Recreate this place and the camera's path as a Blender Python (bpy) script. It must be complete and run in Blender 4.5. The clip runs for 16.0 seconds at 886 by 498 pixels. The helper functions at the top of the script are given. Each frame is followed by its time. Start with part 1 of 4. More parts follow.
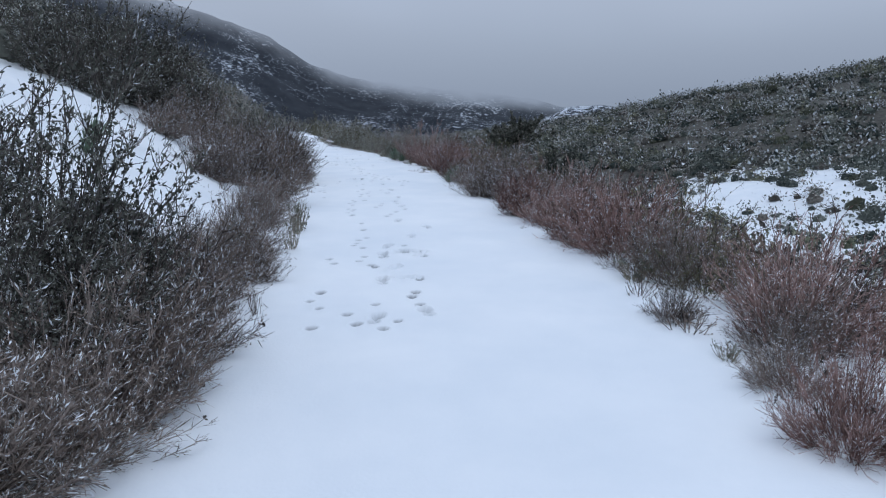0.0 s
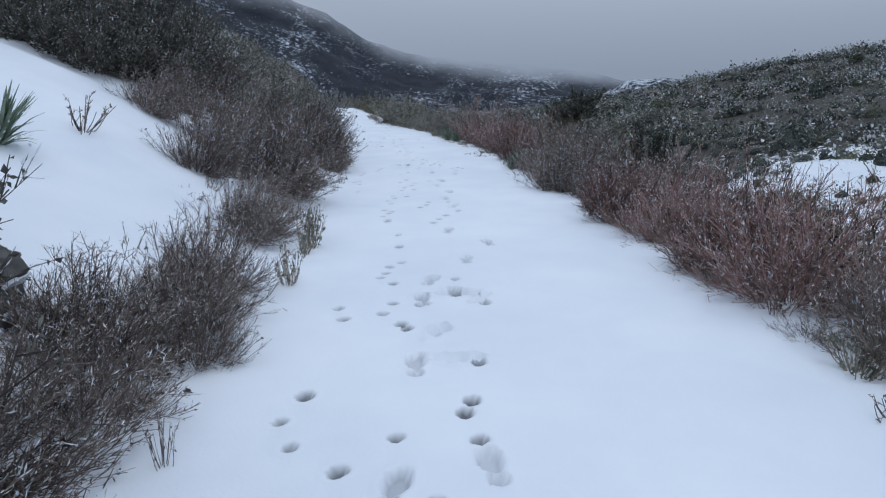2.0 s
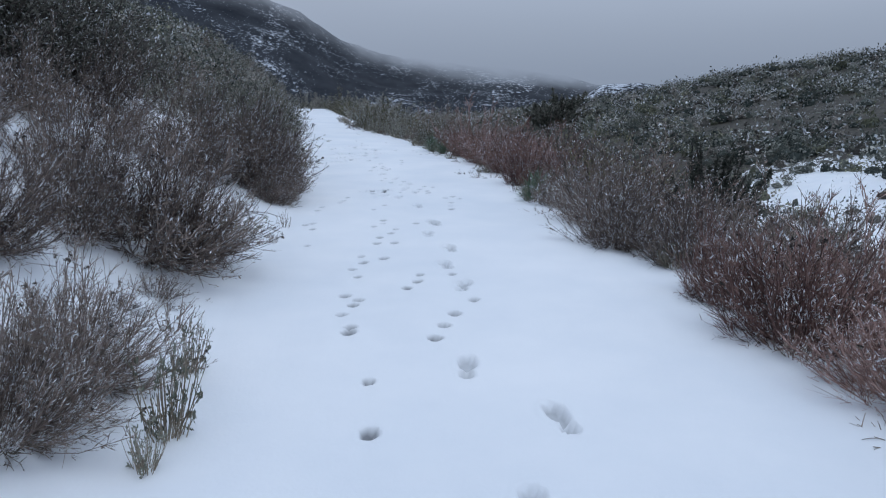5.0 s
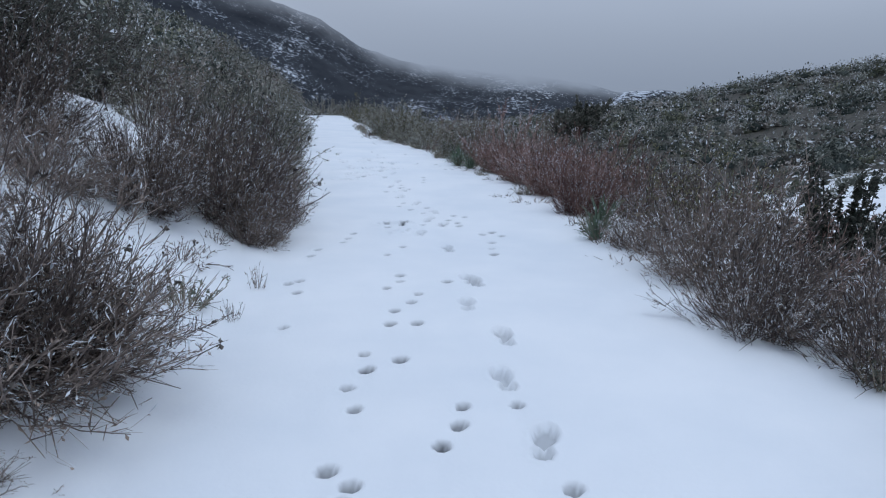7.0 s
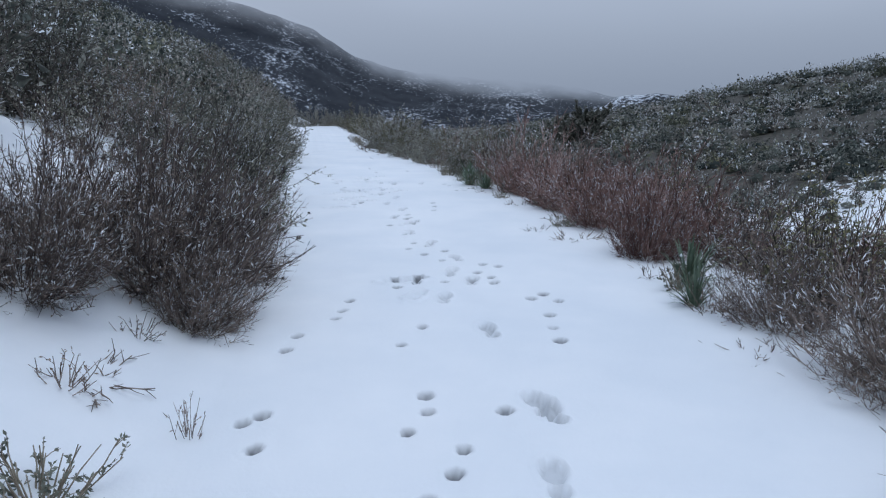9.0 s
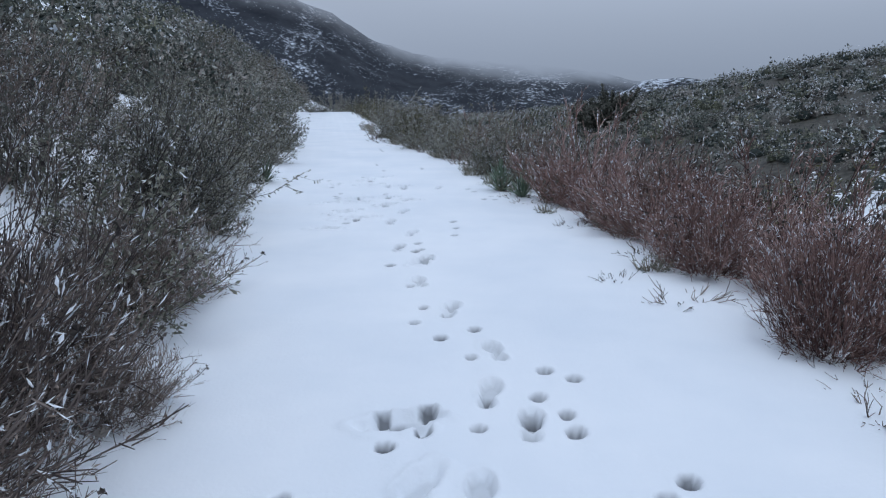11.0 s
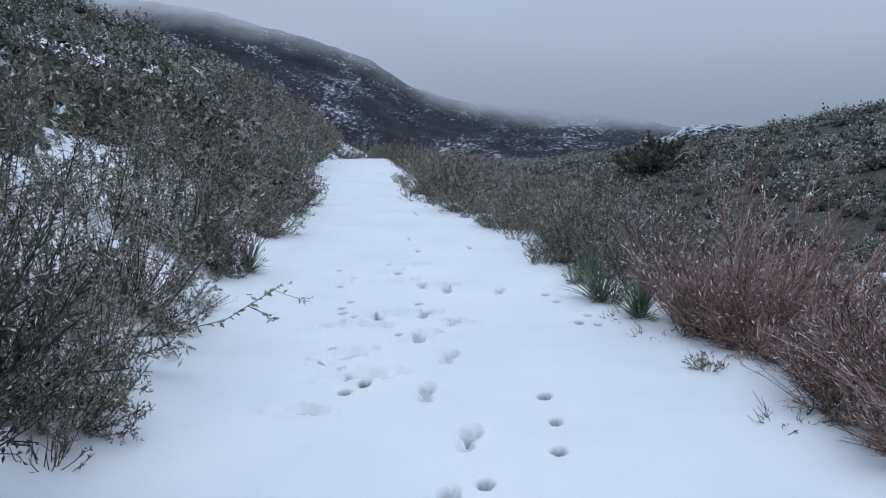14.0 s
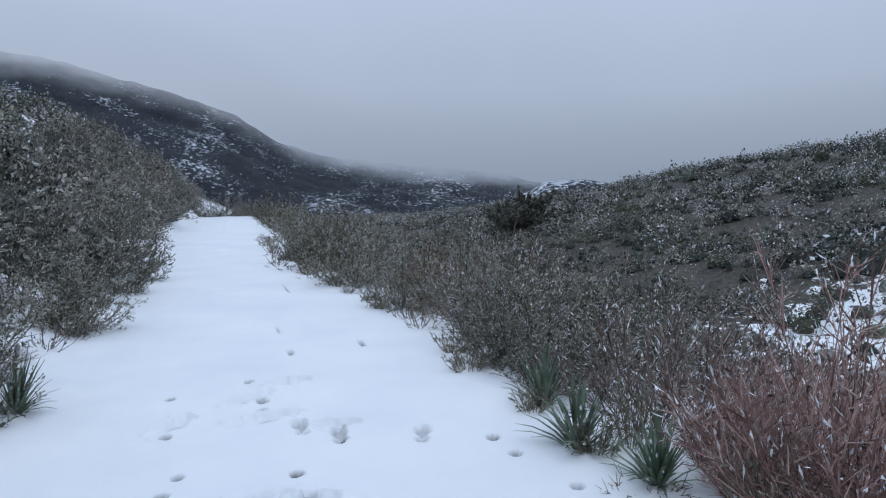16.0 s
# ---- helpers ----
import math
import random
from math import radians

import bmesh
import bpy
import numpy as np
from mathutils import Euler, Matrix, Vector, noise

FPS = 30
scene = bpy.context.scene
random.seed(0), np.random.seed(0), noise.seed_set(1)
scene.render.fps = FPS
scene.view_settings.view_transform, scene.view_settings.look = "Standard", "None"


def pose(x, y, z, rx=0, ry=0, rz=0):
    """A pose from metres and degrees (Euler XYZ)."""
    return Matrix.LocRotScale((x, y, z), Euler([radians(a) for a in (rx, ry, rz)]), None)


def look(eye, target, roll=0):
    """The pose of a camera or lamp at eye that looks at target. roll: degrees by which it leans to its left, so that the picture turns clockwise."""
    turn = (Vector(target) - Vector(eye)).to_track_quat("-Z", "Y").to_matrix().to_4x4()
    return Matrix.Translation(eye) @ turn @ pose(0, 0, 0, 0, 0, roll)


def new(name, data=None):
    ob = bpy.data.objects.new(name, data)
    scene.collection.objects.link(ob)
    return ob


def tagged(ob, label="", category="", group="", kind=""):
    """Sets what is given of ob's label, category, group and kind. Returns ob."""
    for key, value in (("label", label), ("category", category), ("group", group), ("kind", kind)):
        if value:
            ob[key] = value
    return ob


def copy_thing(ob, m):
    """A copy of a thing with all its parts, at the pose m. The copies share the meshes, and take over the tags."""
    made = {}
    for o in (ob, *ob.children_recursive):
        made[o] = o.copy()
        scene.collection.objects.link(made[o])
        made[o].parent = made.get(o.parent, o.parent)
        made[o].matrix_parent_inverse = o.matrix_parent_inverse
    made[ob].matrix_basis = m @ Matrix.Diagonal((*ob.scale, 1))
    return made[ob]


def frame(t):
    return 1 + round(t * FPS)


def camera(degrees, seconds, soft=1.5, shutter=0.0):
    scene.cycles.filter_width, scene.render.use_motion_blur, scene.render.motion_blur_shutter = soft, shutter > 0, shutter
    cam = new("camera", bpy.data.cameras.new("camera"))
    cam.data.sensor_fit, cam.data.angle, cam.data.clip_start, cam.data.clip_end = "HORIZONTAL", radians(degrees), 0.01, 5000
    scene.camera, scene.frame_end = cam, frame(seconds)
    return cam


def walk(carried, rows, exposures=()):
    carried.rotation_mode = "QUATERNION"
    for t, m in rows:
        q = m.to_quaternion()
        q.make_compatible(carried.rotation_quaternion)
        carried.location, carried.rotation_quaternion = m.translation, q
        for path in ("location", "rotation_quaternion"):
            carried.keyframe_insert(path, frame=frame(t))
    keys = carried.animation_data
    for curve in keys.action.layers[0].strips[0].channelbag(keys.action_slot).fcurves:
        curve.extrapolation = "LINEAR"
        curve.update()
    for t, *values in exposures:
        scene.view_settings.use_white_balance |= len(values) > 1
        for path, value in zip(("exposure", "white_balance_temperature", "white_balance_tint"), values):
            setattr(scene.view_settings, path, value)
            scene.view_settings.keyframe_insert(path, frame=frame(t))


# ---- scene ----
EXPOSURES = ((0, -0.02), (2.5, -0.09), (8, -0.06), (11.5, 0.0), (16, 0.03))
cam = camera(65.0, 16.0, soft=1.15)
PATH = [
    (0, (0.469, 1.355, 1.470), (0.373, 3.726, 1.108), -0.2),
    (0.5, (0.385, 2.172, 1.432), (0.221, 4.535, 1.045), -1),
    (1, (0.312, 2.801, 1.448), (0.084, 5.154, 1.039), -1.2),
    (1.5, (0.246, 3.392, 1.506), (-0.023, 5.738, 1.073), -1),
    (2, (0.257, 3.925, 1.525), (-0.028, 6.268, 1.084), -0.6),
    (2.5, (0.188, 4.537, 1.538), (-0.086, 6.880, 1.096), -0.2),
    (3, (0.144, 5.131, 1.565), (-0.103, 7.478, 1.128), 0.2),
    (3.5, (-0.004, 5.699, 1.577), (-0.216, 8.050, 1.139), 0.1),
    (4, (-0.143, 6.264, 1.608), (-0.329, 8.616, 1.171), 0.1),
    (6.5, (-0.674, 9.178, 1.687), (-0.905, 11.528, 1.259), 0.6),
    (7, (-0.757, 9.716, 1.704), (-1.012, 12.067, 1.290), 0.4),
    (7.5, (-0.847, 10.262, 1.724), (-1.099, 12.616, 1.324), 0.3),
    (8, (-0.976, 10.774, 1.735), (-1.224, 13.129, 1.351), -0.1),
    (8.5, (-1.110, 11.317, 1.736), (-1.350, 13.675, 1.360), -0.4),
    (9, (-1.231, 11.749, 1.810), (-1.477, 14.105, 1.421), -0.7),
    (11.3, (-1.620, 14.822, 1.931), (-1.937, 17.160, 1.492), -0.6),
    (11.5, (-1.660, 15.020, 1.968), (-1.981, 17.359, 1.537), -0.5),
    (12, (-1.783, 15.583, 1.998), (-2.129, 17.927, 1.614), -0.5),
    (12.5, (-1.841, 16.124, 2.058), (-2.224, 18.468, 1.709), -0.5),
    (13, (-1.986, 16.717, 2.068), (-2.402, 19.058, 1.744), -0.6),
    (13.5, (-2.112, 17.296, 2.099), (-2.546, 19.636, 1.793), -0.5),
    (14, (-2.285, 17.881, 2.131), (-2.714, 20.225, 1.842), -0.4),
    (14.5, (-2.395, 18.460, 2.172), (-2.796, 20.812, 1.914), -0.5),
    (15, (-2.564, 19.069, 2.177), (-2.902, 21.436, 1.963), -0.6),
    (15.5, (-2.680, 19.643, 2.213), (-2.888, 22.027, 2.047), -0.9),
    (16, (-2.804, 20.129, 2.263), (-2.792, 22.526, 2.156), -1),
]
walk(cam, [(t, look(eye, target, roll)) for t, eye, target, roll in PATH], EXPOSURES)

# ---- sky and light: a low overcast ----
world = bpy.data.worlds.new("overcast")
scene.world = world
world.use_nodes = True
wn, wl = world.node_tree.nodes, world.node_tree.links
wn.clear()
sky = wn.new("ShaderNodeTexSky")
sky.sky_type, sky.sun_disc = "NISHITA", False
sky.sun_elevation, sky.sun_rotation = radians(50), radians(150)
coord = wn.new("ShaderNodeTexCoord")
split = wn.new("ShaderNodeSeparateXYZ")
wl.new(coord.outputs["Generated"], split.inputs[0])
drift = wn.new("ShaderNodeTexNoise")
drift.inputs["Scale"].default_value, drift.inputs["Detail"].default_value = 2.2, 3.0
wl.new(coord.outputs["Generated"], drift.inputs["Vector"])
lift = wn.new("ShaderNodeMath")
lift.operation = "MULTIPLY_ADD"
wl.new(drift.outputs["Fac"], lift.inputs[0])
lift.inputs[1].default_value = 0.10
wl.new(split.outputs["Z"], lift.inputs[2])
SKY = ((0.0, (0.265, 0.325, 0.425, 1)), (0.10, (0.275, 0.335, 0.44, 1)), (0.22, (0.40, 0.47, 0.60, 1)),
                               (0.40, (0.50, 0.595, 0.77, 1)), (1.0, (0.645, 0.785, 1.03, 1)))
ramp = wn.new("ShaderNodeValToRGB")
for i, (at, col) in enumerate(SKY):
    stop = ramp.color_ramp.elements[i] if i < 2 else ramp.color_ramp.elements.new(at)
    stop.position, stop.color = at, col
wl.new(lift.outputs[0], ramp.inputs[0])
veil = wn.new("ShaderNodeMixRGB")
veil.inputs[0].default_value = 0.96
wl.new(sky.outputs[0], veil.inputs[1])
gain = wn.new("ShaderNodeMixRGB")
gain.blend_type, gain.inputs[0].default_value = "MULTIPLY", 1.0
gain.inputs[2].default_value = (10, 10, 10, 1)
wl.new(ramp.outputs[0], gain.inputs[1])
wl.new(gain.outputs[0], veil.inputs[2])
back = wn.new("ShaderNodeBackground")
back.inputs["Strength"].default_value = 0.1
wl.new(veil.outputs[0], back.inputs[0])
wl.new(back.outputs[0], wn.new("ShaderNodeOutputWorld").inputs[0])

sun = new("sun", bpy.data.lights.new("sun", "SUN"))
sun.data.energy, sun.data.angle, sun.data.color = 0.5, radians(35), (0.88, 0.96, 1.0)
sun.matrix_basis = look((8, 10, 30), (2, 18, 0))


# ---- materials ----
def material(name, rough=0.9):
    m = bpy.data.materials.new(name)
    m.use_nodes = True
    n, l = m.node_tree.nodes, m.node_tree.links
    b = n["Principled BSDF"]
    b.inputs["Roughness"].default_value = rough
    b.inputs["Specular IOR Level"].default_value = 0.2
    return m, n, l, b


def noise_node(n, l, scale, detail=4.0, rough=0.55):
    tc = n.new("ShaderNodeNewGeometry")
    t = n.new("ShaderNodeTexNoise")
    t.inputs["Scale"].default_value, t.inputs["Detail"].default_value, t.inputs["Roughness"].default_value = scale, detail, rough
    l.new(tc.outputs["Position"], t.inputs["Vector"])
    return t


def stops(n, *pairs):
    r = n.new("ShaderNodeValToRGB")
    for i, (at, col) in enumerate(pairs):
        e = r.color_ramp.elements[i] if i < 2 else r.color_ramp.elements.new(at)
        e.position, e.color = at, (*col, 1)
    return r


def snow_material():
    """Fresh, thin snow: near white, softly uneven, with fine grain; brush litter shows through away from the road;
    darker inside prints.
    """
    m, n, l, b = material("snow", 0.75)
    big, fine = noise_node(n, l, 0.9, 5), noise_node(n, l, 55.0, 3)
    tint = stops(n, (0.3, (0.80, 0.83, 0.87)), (0.7, (0.90, 0.91, 0.93)))
    l.new(big.outputs["Fac"], tint.inputs[0])
    ground_masks = n.new("ShaderNodeVertexColor")
    ground_masks.layer_name = "litter"
    patch = noise_node(n, l, 0.8, 8, 0.72)
    lack = n.new("ShaderNodeMath")
    lack.operation = "ADD"
    l.new(patch.outputs["Fac"], lack.inputs[0])
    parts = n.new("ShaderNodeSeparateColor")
    l.new(ground_masks.outputs["Color"], parts.inputs[0])
    l.new(parts.outputs[0], lack.inputs[1])
    mask = stops(n, (0.98, (0, 0, 0)), (1.06, (1, 1, 1)))
    half = n.new("ShaderNodeMath")
    half.operation = "MULTIPLY"
    half.inputs[1].default_value = 0.9
    l.new(lack.outputs[0], half.inputs[0])
    l.new(half.outputs[0], mask.inputs[0])
    soil = stops(n, (0.35, (0.045, 0.042, 0.036)), (0.65, (0.11, 0.10, 0.085)))
    l.new(noise_node(n, l, 3.0, 6).outputs["Fac"], soil.inputs[0])
    mix = n.new("ShaderNodeMixRGB")
    l.new(mask.outputs[0], mix.inputs[0])
    l.new(tint.outputs[0], mix.inputs[1])
    l.new(soil.outputs[0], mix.inputs[2])
    # colour the inside of prints and scuffs a darker grey
    print_dark = n.new("ShaderNodeMixRGB")
    l.new(parts.outputs[1], print_dark.inputs[0])
    l.new(mix.outputs[0], print_dark.inputs[1])
    print_dark.inputs[2].default_value = (0.11, 0.115, 0.125, 1)
    l.new(print_dark.outputs[0], b.inputs["Base Color"])
    bump = n.new("ShaderNodeBump")
    bump.inputs["Strength"].default_value, bump.inputs["Distance"].default_value = 0.35, 0.006
    l.new(fine.outputs["Fac"], bump.inputs["Height"])
    l.new(bump.outputs[0], b.inputs["Normal"])
    return m


def plant_material(name, dark, mid, light, rough=0.85, mass=False):
    """Leaves or stems whose tone differs from piece to piece and along each piece."""
    m, n, l, b = material(name, rough)
    geo = n.new("ShaderNodeNewGeometry")
    tone = stops(n, (0.24, dark), (0.5, mid), (0.76, light))
    grain = noise_node(n, l, 9.0, 3)
    mixed = n.new("ShaderNodeMath")
    mixed.operation = "MULTIPLY_ADD"
    l.new(grain.outputs["Fac"], mixed.inputs[0])
    mixed.inputs[1].default_value = 0.7
    scaled = n.new("ShaderNodeMath")
    scaled.operation = "MULTIPLY_ADD"
    scaled.inputs[1].default_value, scaled.inputs[2].default_value = 0.36, -0.03
    l.new(geo.outputs["Random Per Island"], scaled.inputs[0])
    l.new(scaled.outputs[0], mixed.inputs[2])
    clump, plantwise = noise_node(n, l, 0.8, 3), n.new("ShaderNodeObjectInfo")
    wide = n.new("ShaderNodeMath")
    wide.operation, wide.inputs[1].default_value = "MULTIPLY_ADD", 0.65
    l.new(clump.outputs["Fac"], wide.inputs[0])
    l.new(mixed.outputs[0], wide.inputs[2])
    each = n.new("ShaderNodeMath")
    each.operation, each.inputs[1].default_value = "MULTIPLY_ADD", 0.26
    l.new(plantwise.outputs["Random"], each.inputs[0])
    l.new(wide.outputs[0], each.inputs[2])
    even = n.new("ShaderNodeMath")
    even.operation, even.inputs[1].default_value = "SUBTRACT", 0.44
    l.new(each.outputs[0], even.inputs[0])
    if mass:  # far brush: one tone to each plant, little from leaf to leaf; heart shaded darker
        scaled.inputs[1].default_value, scaled.inputs[2].default_value = 0.14, 0.08
        each.inputs[1].default_value = 0.0
        own = n.new("ShaderNodeVertexColor")
        own.layer_name = "plant_tone_shade"
        grey = n.new("ShaderNodeSeparateColor")
        l.new(own.outputs["Color"], grey.inputs[0])
        shift = n.new("ShaderNodeMath")
        shift.operation, shift.inputs[1].default_value = "MULTIPLY_ADD", 0.5
        l.new(grey.outputs[0], shift.inputs[0])
        l.new(wide.outputs[0], shift.inputs[2])
        l.new(shift.outputs[0], even.inputs[0])
        even.inputs[1].default_value = 0.58
    l.new(even.outputs[0], tone.inputs[0])
    l.new(tone.outputs[0], b.inputs["Base Color"])
    return m


def mountain_material(name, snowy):
    """Brush-covered slope seen from far off, with broken snow lying between the bushes."""
    m, n, l, b = material(name, 1.0)
    brush = stops(n, (0.3, (0.019, 0.022, 0.029)), (0.7, (0.048, 0.054, 0.064)))
    l.new(noise_node(n, l, 0.06, 8, 0.7).outputs["Fac"], brush.inputs[0])
    flecks, fields = noise_node(n, l, 0.32, 7, 0.8), noise_node(n, l, 0.018, 4, 0.6)
    both = n.new("ShaderNodeMath")
    both.operation = "MULTIPLY_ADD"
    both.inputs[1].default_value = 0.55
    l.new(fields.outputs["Fac"], both.inputs[0])
    l.new(flecks.outputs["Fac"], both.inputs[2])
    even = n.new("ShaderNodeMath")
    even.operation, even.inputs[1].default_value = "MULTIPLY", 0.8
    l.new(both.outputs[0], even.inputs[0])
    mask = stops(n, ((0.87 - snowy) * 0.8, (0, 0, 0)), ((0.905 - snowy) * 0.8, (1, 1, 1)))
    l.new(even.outputs[0], mask.inputs[0])
    mix = n.new("ShaderNodeMixRGB")
    l.new(mask.outputs[0], mix.inputs[0])
    l.new(brush.outputs[0], mix.inputs[1])
    mix.inputs[2].default_value = (0.62, 0.66, 0.72, 1)
    l.new(mix.outputs[0], b.inputs["Base Color"])
    return m


def cloud_material(name, reach, shade, density):
    """A bank of low cloud: thick above, torn and thin along its lower edge."""
    m = bpy.data.materials.new(name)
    m.use_nodes = True
    n, l = m.node_tree.nodes, m.node_tree.links
    n.clear()
    uv = n.new("ShaderNodeUVMap")
    uv.uv_map = "cloud"
    sep = n.new("ShaderNodeSeparateXYZ")
    l.new(uv.outputs[0], sep.inputs[0])
    t = n.new("ShaderNodeTexNoise")
    t.inputs["Scale"].default_value, t.inputs["Detail"].default_value = 2.5, 5
    l.new(uv.outputs[0], t.inputs["Vector"])
    add = n.new("ShaderNodeMath")
    add.operation = "MULTIPLY_ADD"
    add.inputs[1].default_value = 0.55
    l.new(t.outputs["Fac"], add.inputs[0])
    l.new(sep.outputs["Y"], add.inputs[2])
    edge = n.new("ShaderNodeMapRange")
    edge.interpolation_type = "SMOOTHERSTEP"
    edge.inputs["From Min"].default_value, edge.inputs["From Max"].default_value = 0.2, 1.25
    edge.inputs["To Max"].default_value = density
    l.new(add.outputs[0], edge.inputs["Value"])
    top = n.new("ShaderNodeMapRange")
    top.interpolation_type = "SMOOTHERSTEP"
    top.inputs["From Min"].default_value, top.inputs["From Max"].default_value = 3.4, 1.6
    l.new(sep.outputs["Y"], top.inputs["Value"])
    fade = n.new("ShaderNodeMath")
    fade.operation = "MULTIPLY"
    l.new(edge.outputs[0], fade.inputs[0])
    l.new(top.outputs[0], fade.inputs[1])
    geo, high = n.new("ShaderNodeNewGeometry"), n.new("ShaderNodeSeparateXYZ")
    l.new(geo.outputs["Position"], high.inputs[0])
    slope = n.new("ShaderNodeMath")
    slope.operation, slope.inputs[1].default_value, slope.inputs[2].default_value = "MULTIPLY_ADD", 0.96 / reach, 0.045
    l.new(high.outputs["Z"], slope.inputs[0])
    tone = stops(n, *((at, tuple(c * shade for c in col[:3])) for at, col in SKY))
    l.new(slope.outputs[0], tone.inputs[0])
    glow = n.new("ShaderNodeEmission")
    l.new(tone.outputs[0], glow.inputs[0])
    clear = n.new("ShaderNodeBsdfTransparent")
    mix = n.new("ShaderNodeMixShader")
    l.new(fade.outputs[0], mix.inputs[0])
    l.new(clear.outputs[0], mix.inputs[1])
    l.new(glow.outputs[0], mix.inputs[2])
    l.new(mix.outputs[0], n.new("ShaderNodeOutputMaterial").inputs[0])
    return m


SNOW = snow_material()
DUST = plant_material("snow_on_twigs", (0.55, 0.58, 0.62), (0.7, 0.73, 0.77), (0.85, 0.87, 0.9))
BARK = plant_material("grey_brown_stems", (0.063, 0.050, 0.047), (0.152, 0.122, 0.108), (0.340, 0.278, 0.242))
RED_BARK = plant_material("red_brown_stems", (0.062, 0.036, 0.032), (0.220, 0.132, 0.115), (0.500, 0.345, 0.305))
DARK_BARK = plant_material("dark_wood", (0.032, 0.027, 0.026), (0.072, 0.061, 0.054), (0.144, 0.125, 0.112))
DRY_LEAF = plant_material("dry_brown_leaves", (0.087, 0.068, 0.057), (0.224, 0.171, 0.143), (0.447, 0.362, 0.305))
RED_LEAF = plant_material("dry_red_leaves", (0.078, 0.046, 0.041), (0.270, 0.168, 0.148), (0.560, 0.410, 0.370))
SAGE_LEAF = plant_material("grey_green_leaves", (0.080, 0.085, 0.066), (0.225, 0.222, 0.175), (0.500, 0.475, 0.405))
OLIVE_LEAF = plant_material("olive_green_leaves", (0.070, 0.072, 0.042), (0.180, 0.172, 0.095), (0.350, 0.315, 0.185))
DEEP_LEAF = plant_material("dark_green_leaves", (0.038, 0.044, 0.037), (0.100, 0.104, 0.086), (0.218, 0.214, 0.187))
PALE_LEAF = plant_material("pale_sage_leaves", (0.1, 0.11, 0.09), (0.2, 0.21, 0.17), (0.33, 0.34, 0.29))
BLADE = plant_material("yucca_blades", (0.056, 0.084, 0.056), (0.140, 0.189, 0.133), (0.280, 0.336, 0.252), 0.55)
STRAW = plant_material("dry_straw", (0.12, 0.10, 0.075), (0.24, 0.20, 0.15), (0.4, 0.35, 0.28))
SAGE_MASS = plant_material("grey_green_brush", (0.070, 0.077, 0.067), (0.220, 0.225, 0.195), (0.50, 0.495, 0.45), mass=True)
DEEP_MASS = plant_material("dark_green_brush", (0.036, 0.045, 0.041), (0.115, 0.127, 0.110), (0.27, 0.277, 0.245), mass=True)
DRY_MASS = plant_material("grey_brown_brush", (0.070, 0.065, 0.058), (0.205, 0.185, 0.162), (0.44, 0.405, 0.365), mass=True)
OLIVE_MASS = plant_material("olive_brush", (0.064, 0.068, 0.048), (0.180, 0.184, 0.126), (0.38, 0.37, 0.27), mass=True)
STONE = plant_material("dark_rock", (0.04, 0.038, 0.036), (0.10, 0.095, 0.09), (0.2, 0.19, 0.18))

# ---- the lie of the land ----
LEFT_Y = (-60, 0, 4, 6.2, 10, 12, 15.5, 19.5, 22.4, 25.8, 34.6, 42, 51, 60, 70, 90, 130, 400)
LEFT_X = (4, -0.75, -0.98, -1.2, -1.7, -2.2, -2.8, -3.9, -4.7, -5.75, -8.7, -11.2, -13.8, -16.6, -19.5, -25.3, -36.9, -115)
RIGHT_Y = (-60, 0, 4, 6.2, 8, 10, 12.8, 15, 17, 19, 21.3, 23, 26, 28, 32, 34.8, 44, 53, 62, 70, 90, 130, 400)
RIGHT_X = (8, 2.2, 1.98, 1.85, 1.65, 1.32, 0.85, 0.2, -0.02, -0.6, -1.1, -1.72, -2.62, -3.35, -4.9, -6.3, -8.9, -11.6, -14.4, -16.7, -22.5, -34.1, -112)


def road_left(y):
    return np.interp(y, LEFT_Y, LEFT_X)


def road_right(y):
    return np.interp(y, RIGHT_Y, RIGHT_X)


def valley_side(y):
    """Where the ground starts to fall to the valley: the road's edge, and straight on where the road bends away."""
    return np.where(y < 60, road_right(y), -13.8 - 0.29 * (y - 60))


def ripple(x, y, size, seed=0.0):
    """A smooth irregular wave between about -1 and 1."""
    a, b = x / size + seed, y / size - 1.7 * seed
    return (np.sin(a * 1.3 + 1.7 * np.sin(b * 0.9 + seed)) + np.sin(b * 1.7 + 1.3 * np.sin(a * 1.1))
            + np.sin((a + b) * 2.3 + 1.1 * np.sin(a * 2.1 - b))) / 3


